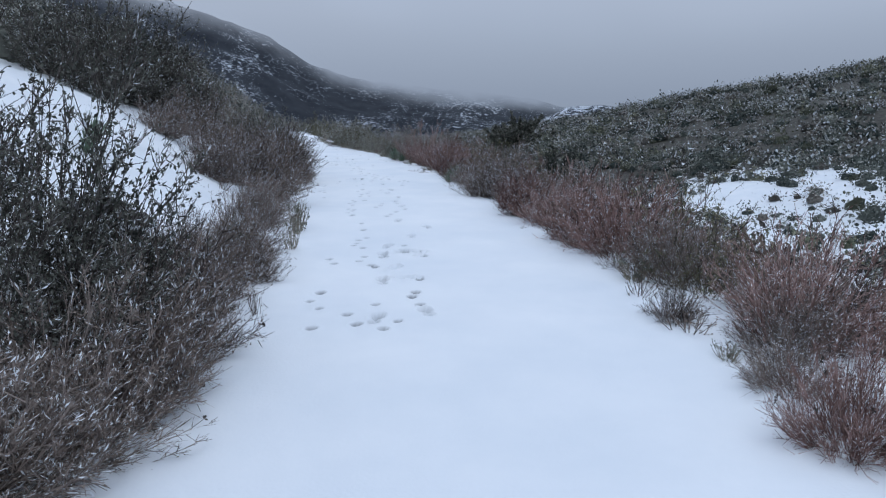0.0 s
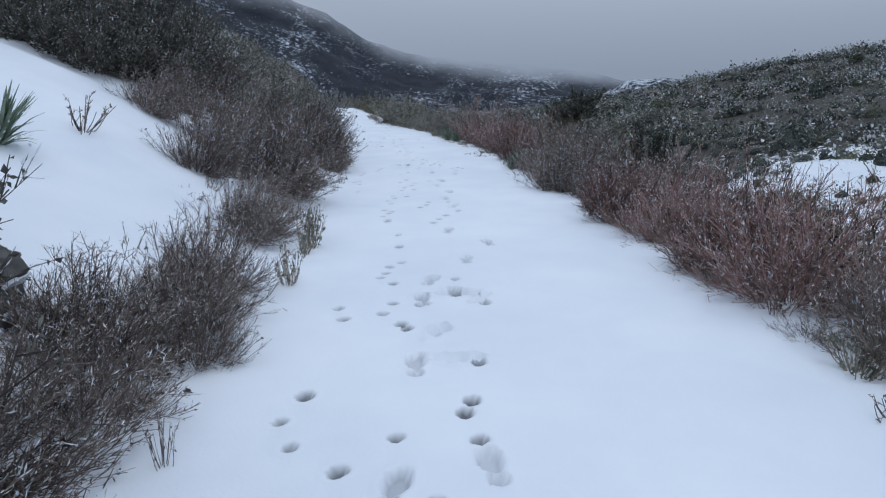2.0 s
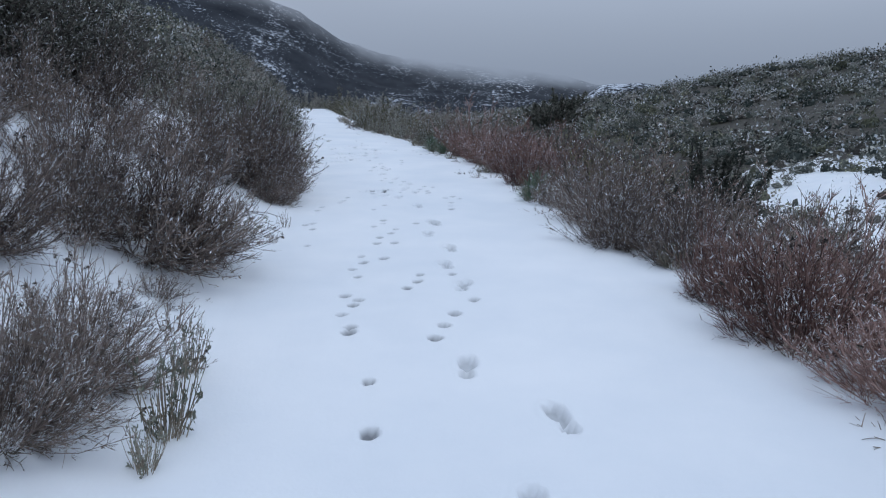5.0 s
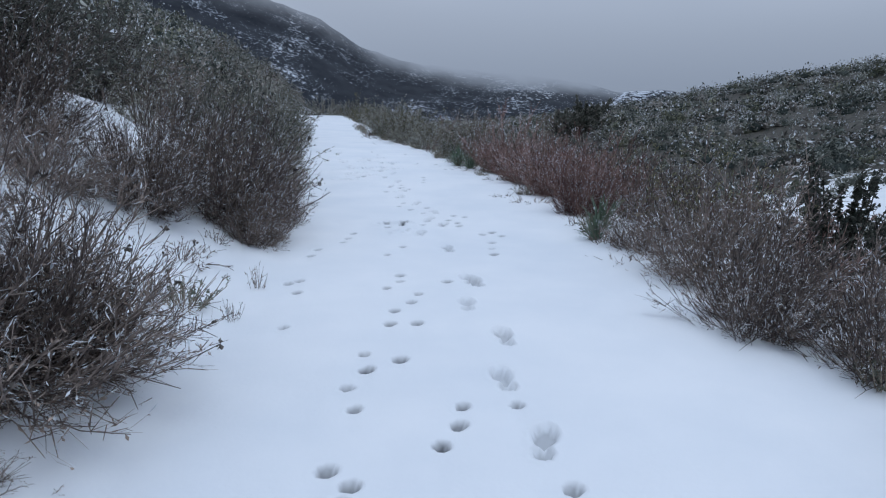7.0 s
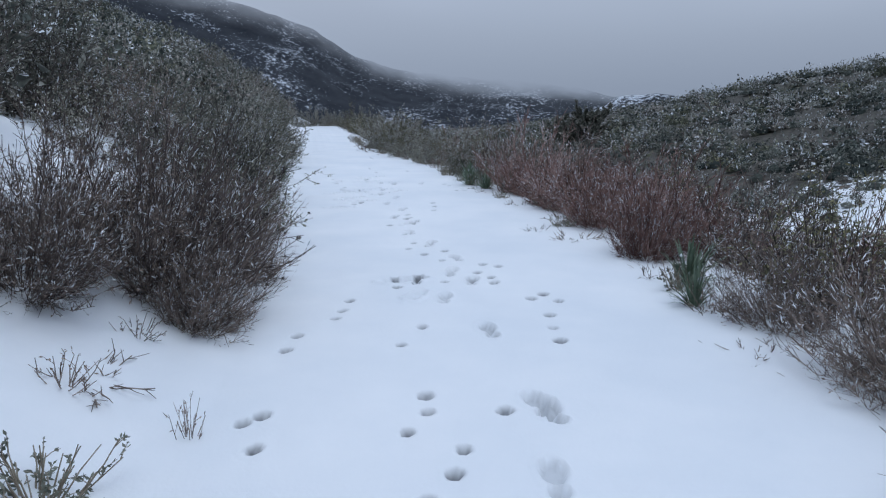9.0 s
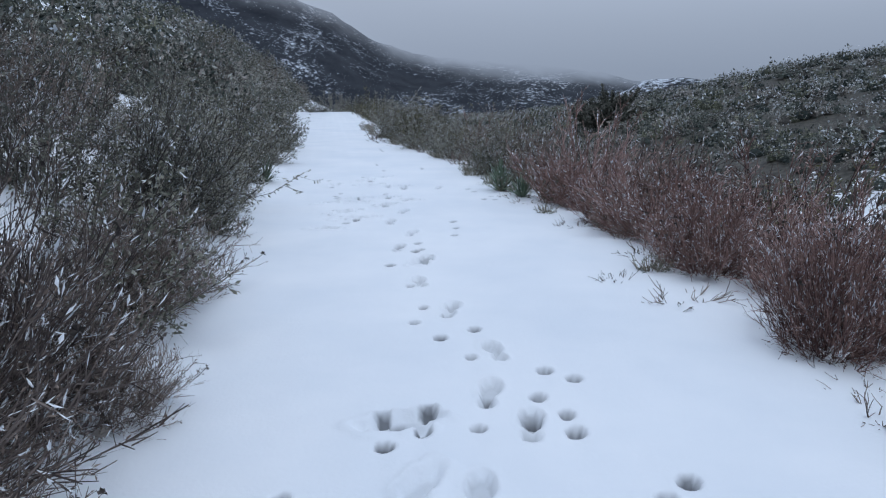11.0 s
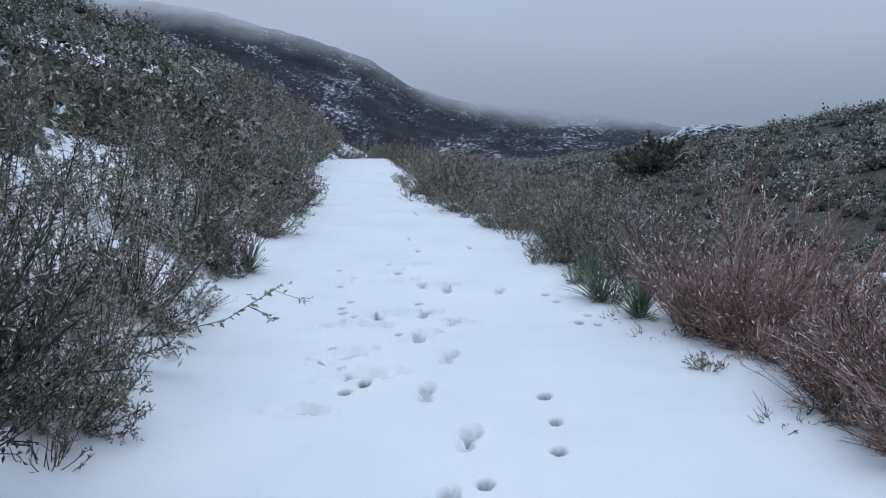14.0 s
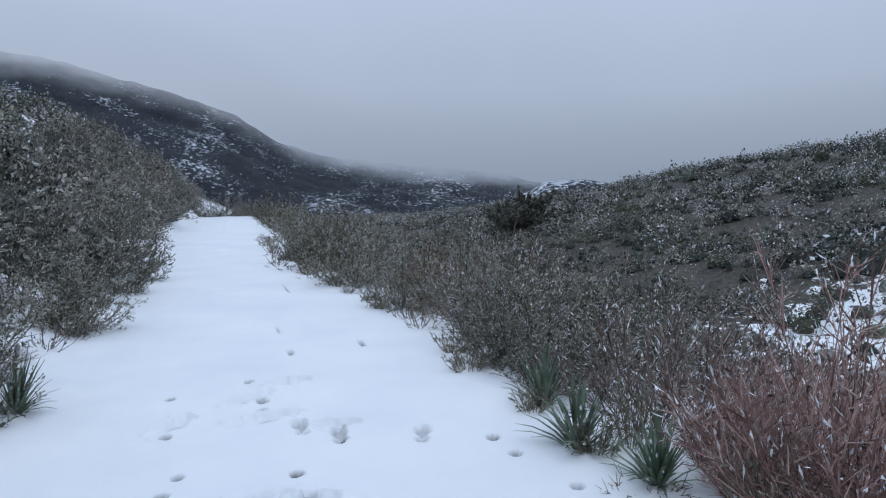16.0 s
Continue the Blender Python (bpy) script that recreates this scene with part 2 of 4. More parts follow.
def land(x, y):
    """Height of the snow at x, y, without the prints in it."""
    x, y = np.asarray(x, float), np.asarray(y, float)
    z = 0.0385 * np.minimum(y, 75) + 0.01 * np.clip(y - 75, 0, 400)
    d = np.maximum(np.where(y < 60, road_left(y), -16.6 - 0.29 * (y - 60)) - x, 0)
    v = np.maximum(x - valley_side(y), 0)
    early = np.clip((24 - y) / 12, 0, 1)
    bank = np.interp(d, (0, 0.35, 2.6, 9, 45, 70, 4000), (0, 0.06, 1.45, 4.2, 13.5, 16, 16)) * (0.72 + 0.28 * early + 0.85 * np.clip((y - 28) / 36, 0, 1))
    far = np.clip(1 - (y - 110) / 150, 0.15, 1)
    dip = np.interp(v, (0, 0.9, 12, 20, 4000), (0, -0.06, -4.5, -4.6, -4.6)) * np.interp(y, (-20, 120, 200, 4000), (1, 1, 0.8, 0.8))
    rise = np.interp(v, (0, 23, 92, 130, 4000), (0, 0, 15.2, 16.5, 16.5)) * far
    z = z + bank + dip + rise
    rough = np.clip(np.maximum(d, v) / 3, 0, 1)
    z = z + 0.10 * rough * ripple(x, y, 0.7) + 0.35 * np.clip(np.maximum(d, v) / 14, 0, 1) * ripple(x, y, 4.0, 2.0)
    z = z + 1.2 * np.clip(np.maximum(d, v) / 60, 0, 1) * ripple(x, y, 15.0, 5.0)
    return z + 0.012 * ripple(x, y, 0.9, 3.0) + 0.005 * ripple(x, y, 0.22, 1.0)


# ---- prints in the snow: x, y of each, along the trails ----
BOOTS = [
    (-0.30, 7.29, -0.20, 6.15, -0.24, 8.67, 0.14, 6.35, -0.44, 8.46, -0.45, 8.95, -0.24, 9.60, -0.10, 10.3, -0.53, 10.83),
    (-0.63, 12.33, -0.81, 12.96, -0.82, 13.58, -1.08, 14.18, -1.12, 14.85, -1.06, 14.79, -1.39, 15.93, -1.74, 16.65, -1.57, 17.19),
    (-1.76, 17.48, -1.77, 18.00, -2.08, 18.73, -2.39, 19.34, -2.46, 20.05, -2.76, 20.48, -2.75, 21.10, -3.08, 21.66),
    (-3.06, 22.31, -3.36, 22.74, -3.18, 23.20, -3.46, 23.43, -3.45, 24.40, -2.93, 24.38, -3.72, 24.55, -2.44, 19.99),
]
PAWS = [
    (-0.04, 6.08, -0.26, 6.53, -0.76, 6.89, -0.79, 6.63, -0.67, 6.41, -0.61, 5.89, -0.43, 6.25, 0.08, 6.55, 0.0, 6.79, 0.02, 7.36,
     -0.44, 7.85, -0.43, 8.34, 0.02, 6.9, -0.32, 6.0, -0.12, 5.9),
    (-0.54, 11.99, -0.74, 12.66, -1.32, 11.93, -1.24, 11.27, -0.77, 9.5, -0.84, 9.35, -0.83, 9.14, -0.84, 9.0, -0.71, 8.82, -0.27, 9.0,
     -0.1, 8.6, -0.01, 8.42, -0.95, 8.19, -0.64, 8.11, -0.49, 7.92, -0.62, 8.34, -0.86, 7.97, -0.23, 8.7, -0.2, 8.62, -0.9, 10.1, -1.0, 10.6),
    (-0.98, 12.44, -1.03, 12.26, -0.98, 12.61, -1.25, 11.36, -1.36, 11.61, -1.33, 11.82, -1.43, 12.02, -1.45, 12.55, -1.54, 12.78, -1.56, 13.23,
     -1.5, 13.02, -1.51, 13.72, -1.53, 13.99, -1.35, 13.16, -1.45, 14.18, -1.35, 13.75, -0.7, 11.46, -0.65, 11.69, -0.73, 11.22, -2.14, 13.61),
    (-1.39, 17.14, -1.77, 17.45, -1.0, 16.27, -0.99, 16.0, -0.96, 15.76, -1.11, 16.69, -1.02, 16.81, -0.92, 16.63, -1.81, 15.97, -1.89, 15.63,
     -1.65, 14.9, -1.62, 14.72, -1.68, 14.5, -1.43, 14.36, -1.27, 14.76, -2.41, 16.31, -2.41, 16.13, -2.41, 16.54, -2.13, 16.93, -2.0, 17.06),
    (-2.55, 15.74, -2.54, 15.49, -2.28, 14.31, -2.36, 14.62, -2.42, 14.54, -2.09, 18.57, -2.43, 19.22, -1.51, 17.74, -1.37, 17.65, -1.56, 17.26,
     -1.42, 17.28, -1.54, 17.44, -2.01, 17.26, -1.78, 17.12, -2.12, 17.14, -2.19, 17.19, -1.9, 18.33, -2.7, 19.81, -2.27, 18.43, -2.26, 18.73),
    (-2.08, 18.18, -1.88, 17.89, -2.76, 21.12, -2.76, 20.54, -2.62, 20.66, -2.59, 20.35, -2.55, 20.41, -2.32, 21.01, -2.34, 21.33, -2.41, 21.67,
     -3.47, 21.73, -3.79, 22.23, -3.79, 23.19, -3.45, 23.39, -3.41, 24.33, -3.6, 21.9, -3.7, 22.0, -3.55, 21.6, -3.9, 22.4, -3.85, 22.1),
    (-3.59, 23.8, -3.85, 23.38, -3.35, 22.77, -3.52, 22.79, -4.21, 23.75, -4.21, 23.52, -4.15, 23.37, -4.0, 23.21, -4.79, 25.17, -4.51, 24.36,
     -2.5, 24.29, -2.39, 24.03, -2.13, 23.57, -2.2, 23.32, -2.06, 23.29, -4.34, 25.62, -3.99, 24.73, -4.22, 26.58, -4.1, 25.1, -4.05, 24.9),
    (-2.9, 27.4, -3.6, 27.0, -4.6, 27.8, -4.9, 28.9, -4.4, 29.8, -5.2, 31.0, -5.6, 32.0, -5.0, 30.2, -4.2, 28.4, -5.9, 33.4),
]


# kicked-up snow: x, y, half length, turn in degrees
SCUFFS = (
    (-3.78, 23.36, 0.26, 40), (-3.44, 23.45, 0.17, 10), (-3.15, 23.2, 0.15, 0), (-4.03, 25.6, 0.2, 20), (-3.5, 24.6, 0.16, 0), (-3.97, 24.75, 0.22, 30), (-4.2, 25.2, 0.2, 60),
    (-4.55, 24.6, 0.2, 80), (-3.36, 22.75, 0.2, 50), (-4.12, 22.95, 0.16, 30), (-0.2, 8.62, 0.16, 20), (-0.05, 8.5, 0.1, 60), (-0.24, 7.82, 0.13, 80), (-0.12, 7.4, 0.14, 10),
    (-3.5, 21.9, 0.24, 20), (-3.75, 22.3, 0.22, 50), (-3.68, 21.3, 0.16, 0), (-2.48, 19.95, 0.14, 70), (-3.8, 23.0, 0.2, 0), (-2.1, 17.15, 0.18, 20), (-1.95, 16.7, 0.14, 70))


def press(z, x, y, dark_mask):
    """Press boots and paws into the snow heights z at the places x, y, and mask their darker insides."""
    rng = random.Random(4)
    for trail in PAWS:
        for px, py in zip(trail[::2], trail[1::2]):
            r, deep = rng.uniform(0.024, 0.034), rng.uniform(0.04, 0.06)
            ahead = 0.4 * (y - py) / r * 0.05
            q = np.hypot(x - px, (y - py) * 0.85) / r
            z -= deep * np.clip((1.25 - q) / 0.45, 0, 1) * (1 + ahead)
            np.maximum(dark_mask, np.clip((1.3 - q) / 0.35, 0, 1) * rng.uniform(0.75, 1.0), out=dark_mask)
            z += 0.004 * np.exp(-((q - 1.7) / 0.35) ** 2)
            tail = np.hypot((x - px) / 0.05, (y - py + 0.12) / 0.12)
            z -= 0.006 * np.exp(-tail ** 2)
    for trail in BOOTS:
        for px, py in zip(trail[::2], trail[1::2]):
            turn, deep = rng.uniform(-0.1, 0.35), rng.uniform(0.034, 0.048)
            u = (x - px) * math.cos(turn) + (y - py) * math.sin(turn)
            w = -(x - px) * math.sin(turn) + (y - py) * math.cos(turn)
            sole = np.hypot(u / 0.048, (w - 0.05) / 0.095)
            heel = np.hypot(u / 0.037, (w + 0.105) / 0.05)
            q = np.minimum(sole, heel)
            z -= deep * np.clip((1.08 - q) / 0.13, 0, 1)
            z += 0.008 * np.exp(-((q - 1.35) / 0.2) ** 2)
            z += 0.004 * (q < 1) * np.sin(w * 210)
            np.maximum(dark_mask, np.clip((1.02 - q) / 0.12, 0, 1) * rng.uniform(0.3, 0.46), out=dark_mask)
    for sx, sy, long, turn in SCUFFS:
        c, d = math.cos(math.radians(turn)), math.sin(math.radians(turn))
        u, w = (x - sx) * c + (y - sy) * d, -(x - sx) * d + (y - sy) * c
        q = np.hypot(u / long, w / (long * 0.45)) + 0.35 * ripple(x, y, 0.06, sx)
        z -= 0.042 * np.clip((1.0 - q) / 0.25, 0, 1)
        z += (0.012 + 0.016 * np.clip(ripple(x, y, 0.03, sy), 0, 1)) * np.exp(-((q - 1.2) / 0.25) ** 2)
        np.maximum(dark_mask, np.clip((0.8 - q) / 0.4, 0, 1) * 0.28, out=dark_mask)
    return z


def axis(low, high, step, reach_low, reach_high, growth):
    inner = np.arange(low, high, step)
    out, s = [high], step
    while out[-1] < reach_high:
        s *= growth
        out.append(out[-1] + s)
    down, s = [low - step], step
    while down[-1] > reach_low:
        s *= growth
        down.append(down[-1] - s)
    return np.concatenate([down[::-1], inner, out])


def mesh_from(name, verts, faces, mat, smooth=False):
    me = bpy.data.meshes.new(name)
    me.from_pydata(verts.tolist() if hasattr(verts, "tolist") else verts, [], faces.tolist() if hasattr(faces, "tolist") else faces)
    me.materials.append(mat)
    if smooth:
        me.polygons.foreach_set("use_smooth", np.ones(len(me.polygons), bool))
    me.update()
    return me


def grid_faces(rows, cols):
    i = np.arange(rows * cols).reshape(rows, cols)
    return np.stack([i[:-1, :-1], i[:-1, 1:], i[1:, 1:], i[1:, :-1]], -1).reshape(-1, 4)


ys = axis(5.4, 25.6, 0.018, -60, 2400, 1.1)
us = axis(-1.4, 1.4, 0.018, -1500, 1500, 1.1)
Y, U = np.meshgrid(ys, us, indexing="ij")
mid = np.interp(ys, (-60, 60, 2400), (0, 0, 0)) + (road_left(np.minimum(ys, 80)) + road_right(np.minimum(ys, 80))) / 2
X = U + mid[:, None]
Z = land(X, Y)
near = (ys > 4) & (ys < 36)
dark_mask = np.zeros_like(Z)
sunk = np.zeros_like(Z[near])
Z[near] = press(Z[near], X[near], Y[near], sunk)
dark_mask[near] = sunk
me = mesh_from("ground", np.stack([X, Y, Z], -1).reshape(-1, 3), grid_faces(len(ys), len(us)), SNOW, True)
beside = np.maximum(road_left(Y) - X, X - road_right(Y))
open_snow = np.exp(-(((X - 19) / 9) ** 2 + ((Y - 44) / 13) ** 2)) * 0.42
litter = np.clip(beside / 14, 0, 1) * 0.5 + np.clip(beside / 60, 0, 1) * np.where(X > road_right(Y), 0.08, 0.24) + np.clip((Y - 100) / 60, 0, 1) * 0.3 + np.clip((Y - 38) / 15, 0, 1) * 0.3 * (beside > 0.4) - open_snow
litter = np.where(beside < 0.2, 0, np.clip(litter, 0, 1)).reshape(-1)
# red: litter; green: how dark the inside of a print is coloured
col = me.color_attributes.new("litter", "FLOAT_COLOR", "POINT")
col.data.foreach_set("color", np.stack([litter, dark_mask.reshape(-1), litter, np.ones_like(litter)], -1).reshape(-1))
ground = tagged(new("ground", me), "snow-covered dirt road and slopes with boot and paw prints", "ground", kind="structure")


# ---- mountains and cloud behind the valley ----
EYE = (-2.5, 15.0, 2.0)


def sector(name, az, r, el_of, base, rough, mat, label):
    """A mountain flank round the valley's head: az in degrees right of ahead, r from foot to crest."""
    A, R = np.meshgrid(np.radians(az), r, indexing="ij")
    k = (R - r[0]) / (r[-1] - r[0])
    crest = EYE[2] + r[-1] * np.tan(np.radians(el_of(np.degrees(A))))
    x, y = EYE[0] + R * np.sin(A), EYE[1] + R * np.cos(A)
    gully = ripple(x, y, rough * 6, 1.0) * 0.6 + ripple(x, y, rough * 2.3, 4.0) * 0.3 + ripple(x, y, rough * 0.8, 7.0) * 0.15
    z = base + (crest - base) * (k ** 0.85) + gully * rough * 0.35 * np.sin(np.pi * np.clip(k, 0, 1)) + 0.06 * rough * ripple(x, y, rough * 0.5, 2.0)
    me = mesh_from(name, np.stack([x, y, z], -1).reshape(-1, 3), grid_faces(len(az), len(r))[:, ::-1], mat, True)
    return tagged(new(name, me), label, "mountain", kind="structure")


sector("backdrop_mountain", np.linspace(-75, 40, 330), np.linspace(470, 700, 90),
       lambda a: np.interp(a, (-75, -50, -38, -29, -21, -16, -12.8, -9.6, -5, 3, 9, 20, 40), (9, 11.6, 12.2, 11.7, 9.9, 8.2, 6.3, 5.2, 4.6, 3.9, 2.6, 2.2, 2)),
       -14, 26, mountain_material("far_brush", 0.0), "dark brush-covered mountain flecked with snow under low cloud")
sector("backdrop_hill", np.linspace(3, 24, 120), np.linspace(215, 300, 40),
       lambda a: np.interp(a, (3, 5, 6.7, 8.4, 11.3, 13.8, 18, 24), (-1.0, 0.6, 1.9, 2.75, 2.95, 2.4, 2.2, 2.0)),
       -6, 9, mountain_material("snowy_brush", 0.05), "low rounded hill with brush and patches of snow")


def cloud_bank(name, r, floor, depth, shade, density):
    az = np.linspace(-100, 100, 161)
    v = np.linspace(-0.2, 3.5, 30)
    A, V = np.meshgrid(az, v, indexing="ij")
    el = np.interp(A, (-100, -45, -30, -20, -15, -11, -7, 0, 8, 14, 25, 40, 100), floor) + V * depth
    a = np.radians(A)
    x, y, z = EYE[0] + r * np.sin(a), EYE[1] + r * np.cos(a), EYE[2] + r * np.tan(np.radians(el))
    me = mesh_from(name, np.stack([x, y, z], -1).reshape(-1, 3), grid_faces(len(az), len(v)), cloud_material(name, r, shade, density), True)
    uv = me.uv_layers.new(name="cloud")
    idx = np.empty(len(me.loops), np.int32)
    me.loops.foreach_get("vertex_index", idx)
    uv.data.foreach_set("uv", np.stack([A.reshape(-1)[idx] / 6, V.reshape(-1)[idx]], -1).reshape(-1))
    return tagged(new(name, me), "low grey cloud lying over the mountain tops", "cloud", kind="structure")


cloud_bank("backdrop_cloud", 620, (11, 11, 10.6, 9.2, 7.4, 4.6, 3.4, 2.3, 1.8, 1.6, 2, 3, 3), 2.2, 0.97, 1.0)
cloud_bank("backdrop_cloud", 500, (9.5, 9.5, 9.6, 8.0, 6.2, 3.9, 2.9, 2.0, 1.6, 1.5, 2, 3, 3), 2.6, 0.95, 0.5)


# ---- plants ----
def part(name, me, parent, label=""):
    ob = new(name, me)
    ob.parent = parent
    if name in ("stem_tangle", "foliage", "snow_dusting", "seed_spray", "blades", "twig_tangle", "crown"):
        ob["kind"] = "stuff"
    if label:
        ob["label"] = label
    return ob


class Strands:
    """Many thin three-sided stems and small folded leaves, gathered into one mesh."""

    def __init__(self):
        self.v, self.f, self.n = [], [], 0

    def stems(self, paths, r0, r1):
        """paths: stems x points x 3."""
        P = np.asarray(paths, float)
        s, k, _ = P.shape
        t = np.gradient(P, axis=1)
        t /= np.linalg.norm(t, axis=2, keepdims=True) + 1e-9
        a = np.cross(t, np.array([0.31, 0.77, 0.55]))
        a /= np.linalg.norm(a, axis=2, keepdims=True) + 1e-9
        b = np.cross(t, a)
        r = np.linspace(r0, r1, k)[None, :, None]
        ring = np.stack([P + r * (math.cos(q) * a + math.sin(q) * b) for q in (0, 2.094, 4.189)], 2)
        i = self.n + np.arange(s * k * 3).reshape(s, k, 3)
        for c in range(3):
            e = (c + 1) % 3
            self.f.append(np.stack([i[:, :-1, c], i[:, :-1, e], i[:, 1:, e], i[:, 1:, c]], -1).reshape(-1, 4))
        self.v.append(ring.reshape(-1, 3))
        self.n += s * k * 3

    def slips(self, paths, wide):
        """Fine twigs: slim folded slips from the first point to the last."""
        P = np.asarray(paths, float)
        way = P[:, -1] - P[:, 0]
        long = np.linalg.norm(way, axis=1)
        along = way / (long[:, None] + 1e-9)
        across = unit(np.cross(along, np.roll(along, 7, axis=0) + np.array([0.1, 0.3, 0.2])))
        v = np.stack([P[:, 0] - across * wide, P[:, 0] + across * wide, P[:, -1] + across * wide * 0.5, P[:, -1] - across * wide * 0.5], 1)
        self.f.append(self.n + np.arange(len(P) * 4).reshape(-1, 4))
        self.v.append(v.reshape(-1, 3))
        self.n += len(P) * 4

    def leaves(self, at, along, across, length, width):
        """Folded leaves: root at, pointing along."""
        at, along, across = (np.asarray(q, float) for q in (at, along, across))
        side = across * width[:, None] / 2
        out = along * length[:, None]
        up = np.cross(along, across) * width[:, None] * 0.25
        v = np.stack([at, at + out * 0.5 + side + up, at + out, at + out * 0.5 - side + up], 1)
        i = self.n + np.arange(len(at) * 4).reshape(-1, 4)
        self.f.append(i)
        self.v.append(v.reshape(-1, 3))
        self.n += len(at) * 4

    def mesh(self, name, mat):
        return mesh_from(name, np.concatenate(self.v), np.concatenate(self.f), mat)


def unit(v):
    return v / (np.linalg.norm(v, axis=-1, keepdims=True) + 1e-9)


def crown_paths(rng, count, points, spread, foot, lean):
    """Stems that fan out of one root and bend upwards; the crown is about 1 in radius and 1 high."""
    phi = rng.uniform(0, 2 * np.pi, count)
    out = np.where(rng.uniform(0, 1, count) < 0.3, rng.uniform(0.8, 1.06, count) * spread, rng.uniform(0, 1, count) ** 0.6 * spread)
    out = np.minimum(out, 1.53)
    reach = rng.uniform(0.72, 1.06, count) * (1 + 0.14 * np.sin(3 * phi + lean) + 0.10 * np.sin(5 * phi))
    end = np.stack([np.sin(out) * np.cos(phi), np.sin(out) * np.sin(phi), np.cos(out) ** 0.75 * 0.98 + 0.03], -1) * reach[:, None]
    root = np.stack([np.cos(phi), np.sin(phi), np.zeros(count)], -1) * (rng.uniform(0, foot, count) * np.minimum(out + 0.3, 1))[:, None]
    t = np.linspace(0, 1, points)[None, :, None]
    p = root[:, None] + (end - root)[:, None] * t
    p[..., 2] += (-0.10 * np.sin(out)[:, None] * np.sin(np.pi * t[..., 0]))
    p += rng.normal(0, 0.022, p.shape) * t
    p[..., 2] = np.maximum(p[..., 2], -0.02 + 0.02 * t[..., 0])
    return p


def twigs_on(rng, paths, each, points, length, stray=0.42, low=0.22):
    s, k, _ = paths.shape
    pick = rng.integers(0, s, each * s)
    f = rng.uniform(low, 0.98, each * s) * (k - 1)
    i = np.minimum(f.astype(int), k - 2)
    a, b = paths[pick, i], paths[pick, i + 1]
    root = a + (b - a) * (f - i)[:, None]
    way = unit(unit(b - a) + rng.normal(0, stray, root.shape) + np.array([0, 0, 0.10]))
    t = np.linspace(0, 1, points)[None, :, None]
    ln = rng.uniform(0.5, 1.2, len(root))[:, None, None] * length
    q = root[:, None] + way[:, None] * t * ln
    q += rng.normal(0, 0.012, q.shape) * t
    q[..., 2] = np.maximum(q[..., 2], 0.0)
    return q


def leaves_on(rng, s, paths, count, length, width, low=0.3, spread=0.7):
    n, k, _ = paths.shape
    pick = rng.integers(0, n, count)
    f = rng.uniform(low, 1.0, count) * (k - 1)
    i = np.minimum(f.astype(int), k - 2)
    a, b = paths[pick, i], paths[pick, i + 1]
    at = a + (b - a) * (f - i)[:, None]
    along = unit(unit(b - a) + rng.normal(0, spread, at.shape))
    across = unit(np.cross(along, rng.normal(0, 1, at.shape)))
    s.leaves(at, along, across, rng.uniform(0.6, 1.3, count) * length, rng.uniform(0.6, 1.3, count) * width)


def dust_on(rng, paths, count, size, slim=0.42):
    """Snow lying along the upper side of twigs: thin ridges, with a few thicker pads."""
    s = Strands()
    n, k, _ = paths.shape
    pick = rng.integers(0, n, count)
    f = rng.uniform(0.2, 0.95, count) * (k - 1)
    i = np.minimum(f.astype(int), k - 2)
    a, b = paths[pick, i], paths[pick, i + 1]
    at = a + (b - a) * (f - i)[:, None] + np.array([0, 0, 0.008])
    along = unit(unit(b - a) + rng.normal(0, 0.08, at.shape))
    across = unit(np.cross(along, np.array([0, 0, 1.0])) + rng.normal(0, 0.25, at.shape))
    pad = np.where(rng.uniform(0, 1, count) < 0.06, 1.7, 1.0)
    s.leaves(at, along, across, rng.uniform(0.5, 1.6, count) * size, rng.uniform(0.5, 1.4, count) * size * slim * pad)
    return s.mesh("snow", DUST)


TALL = {}


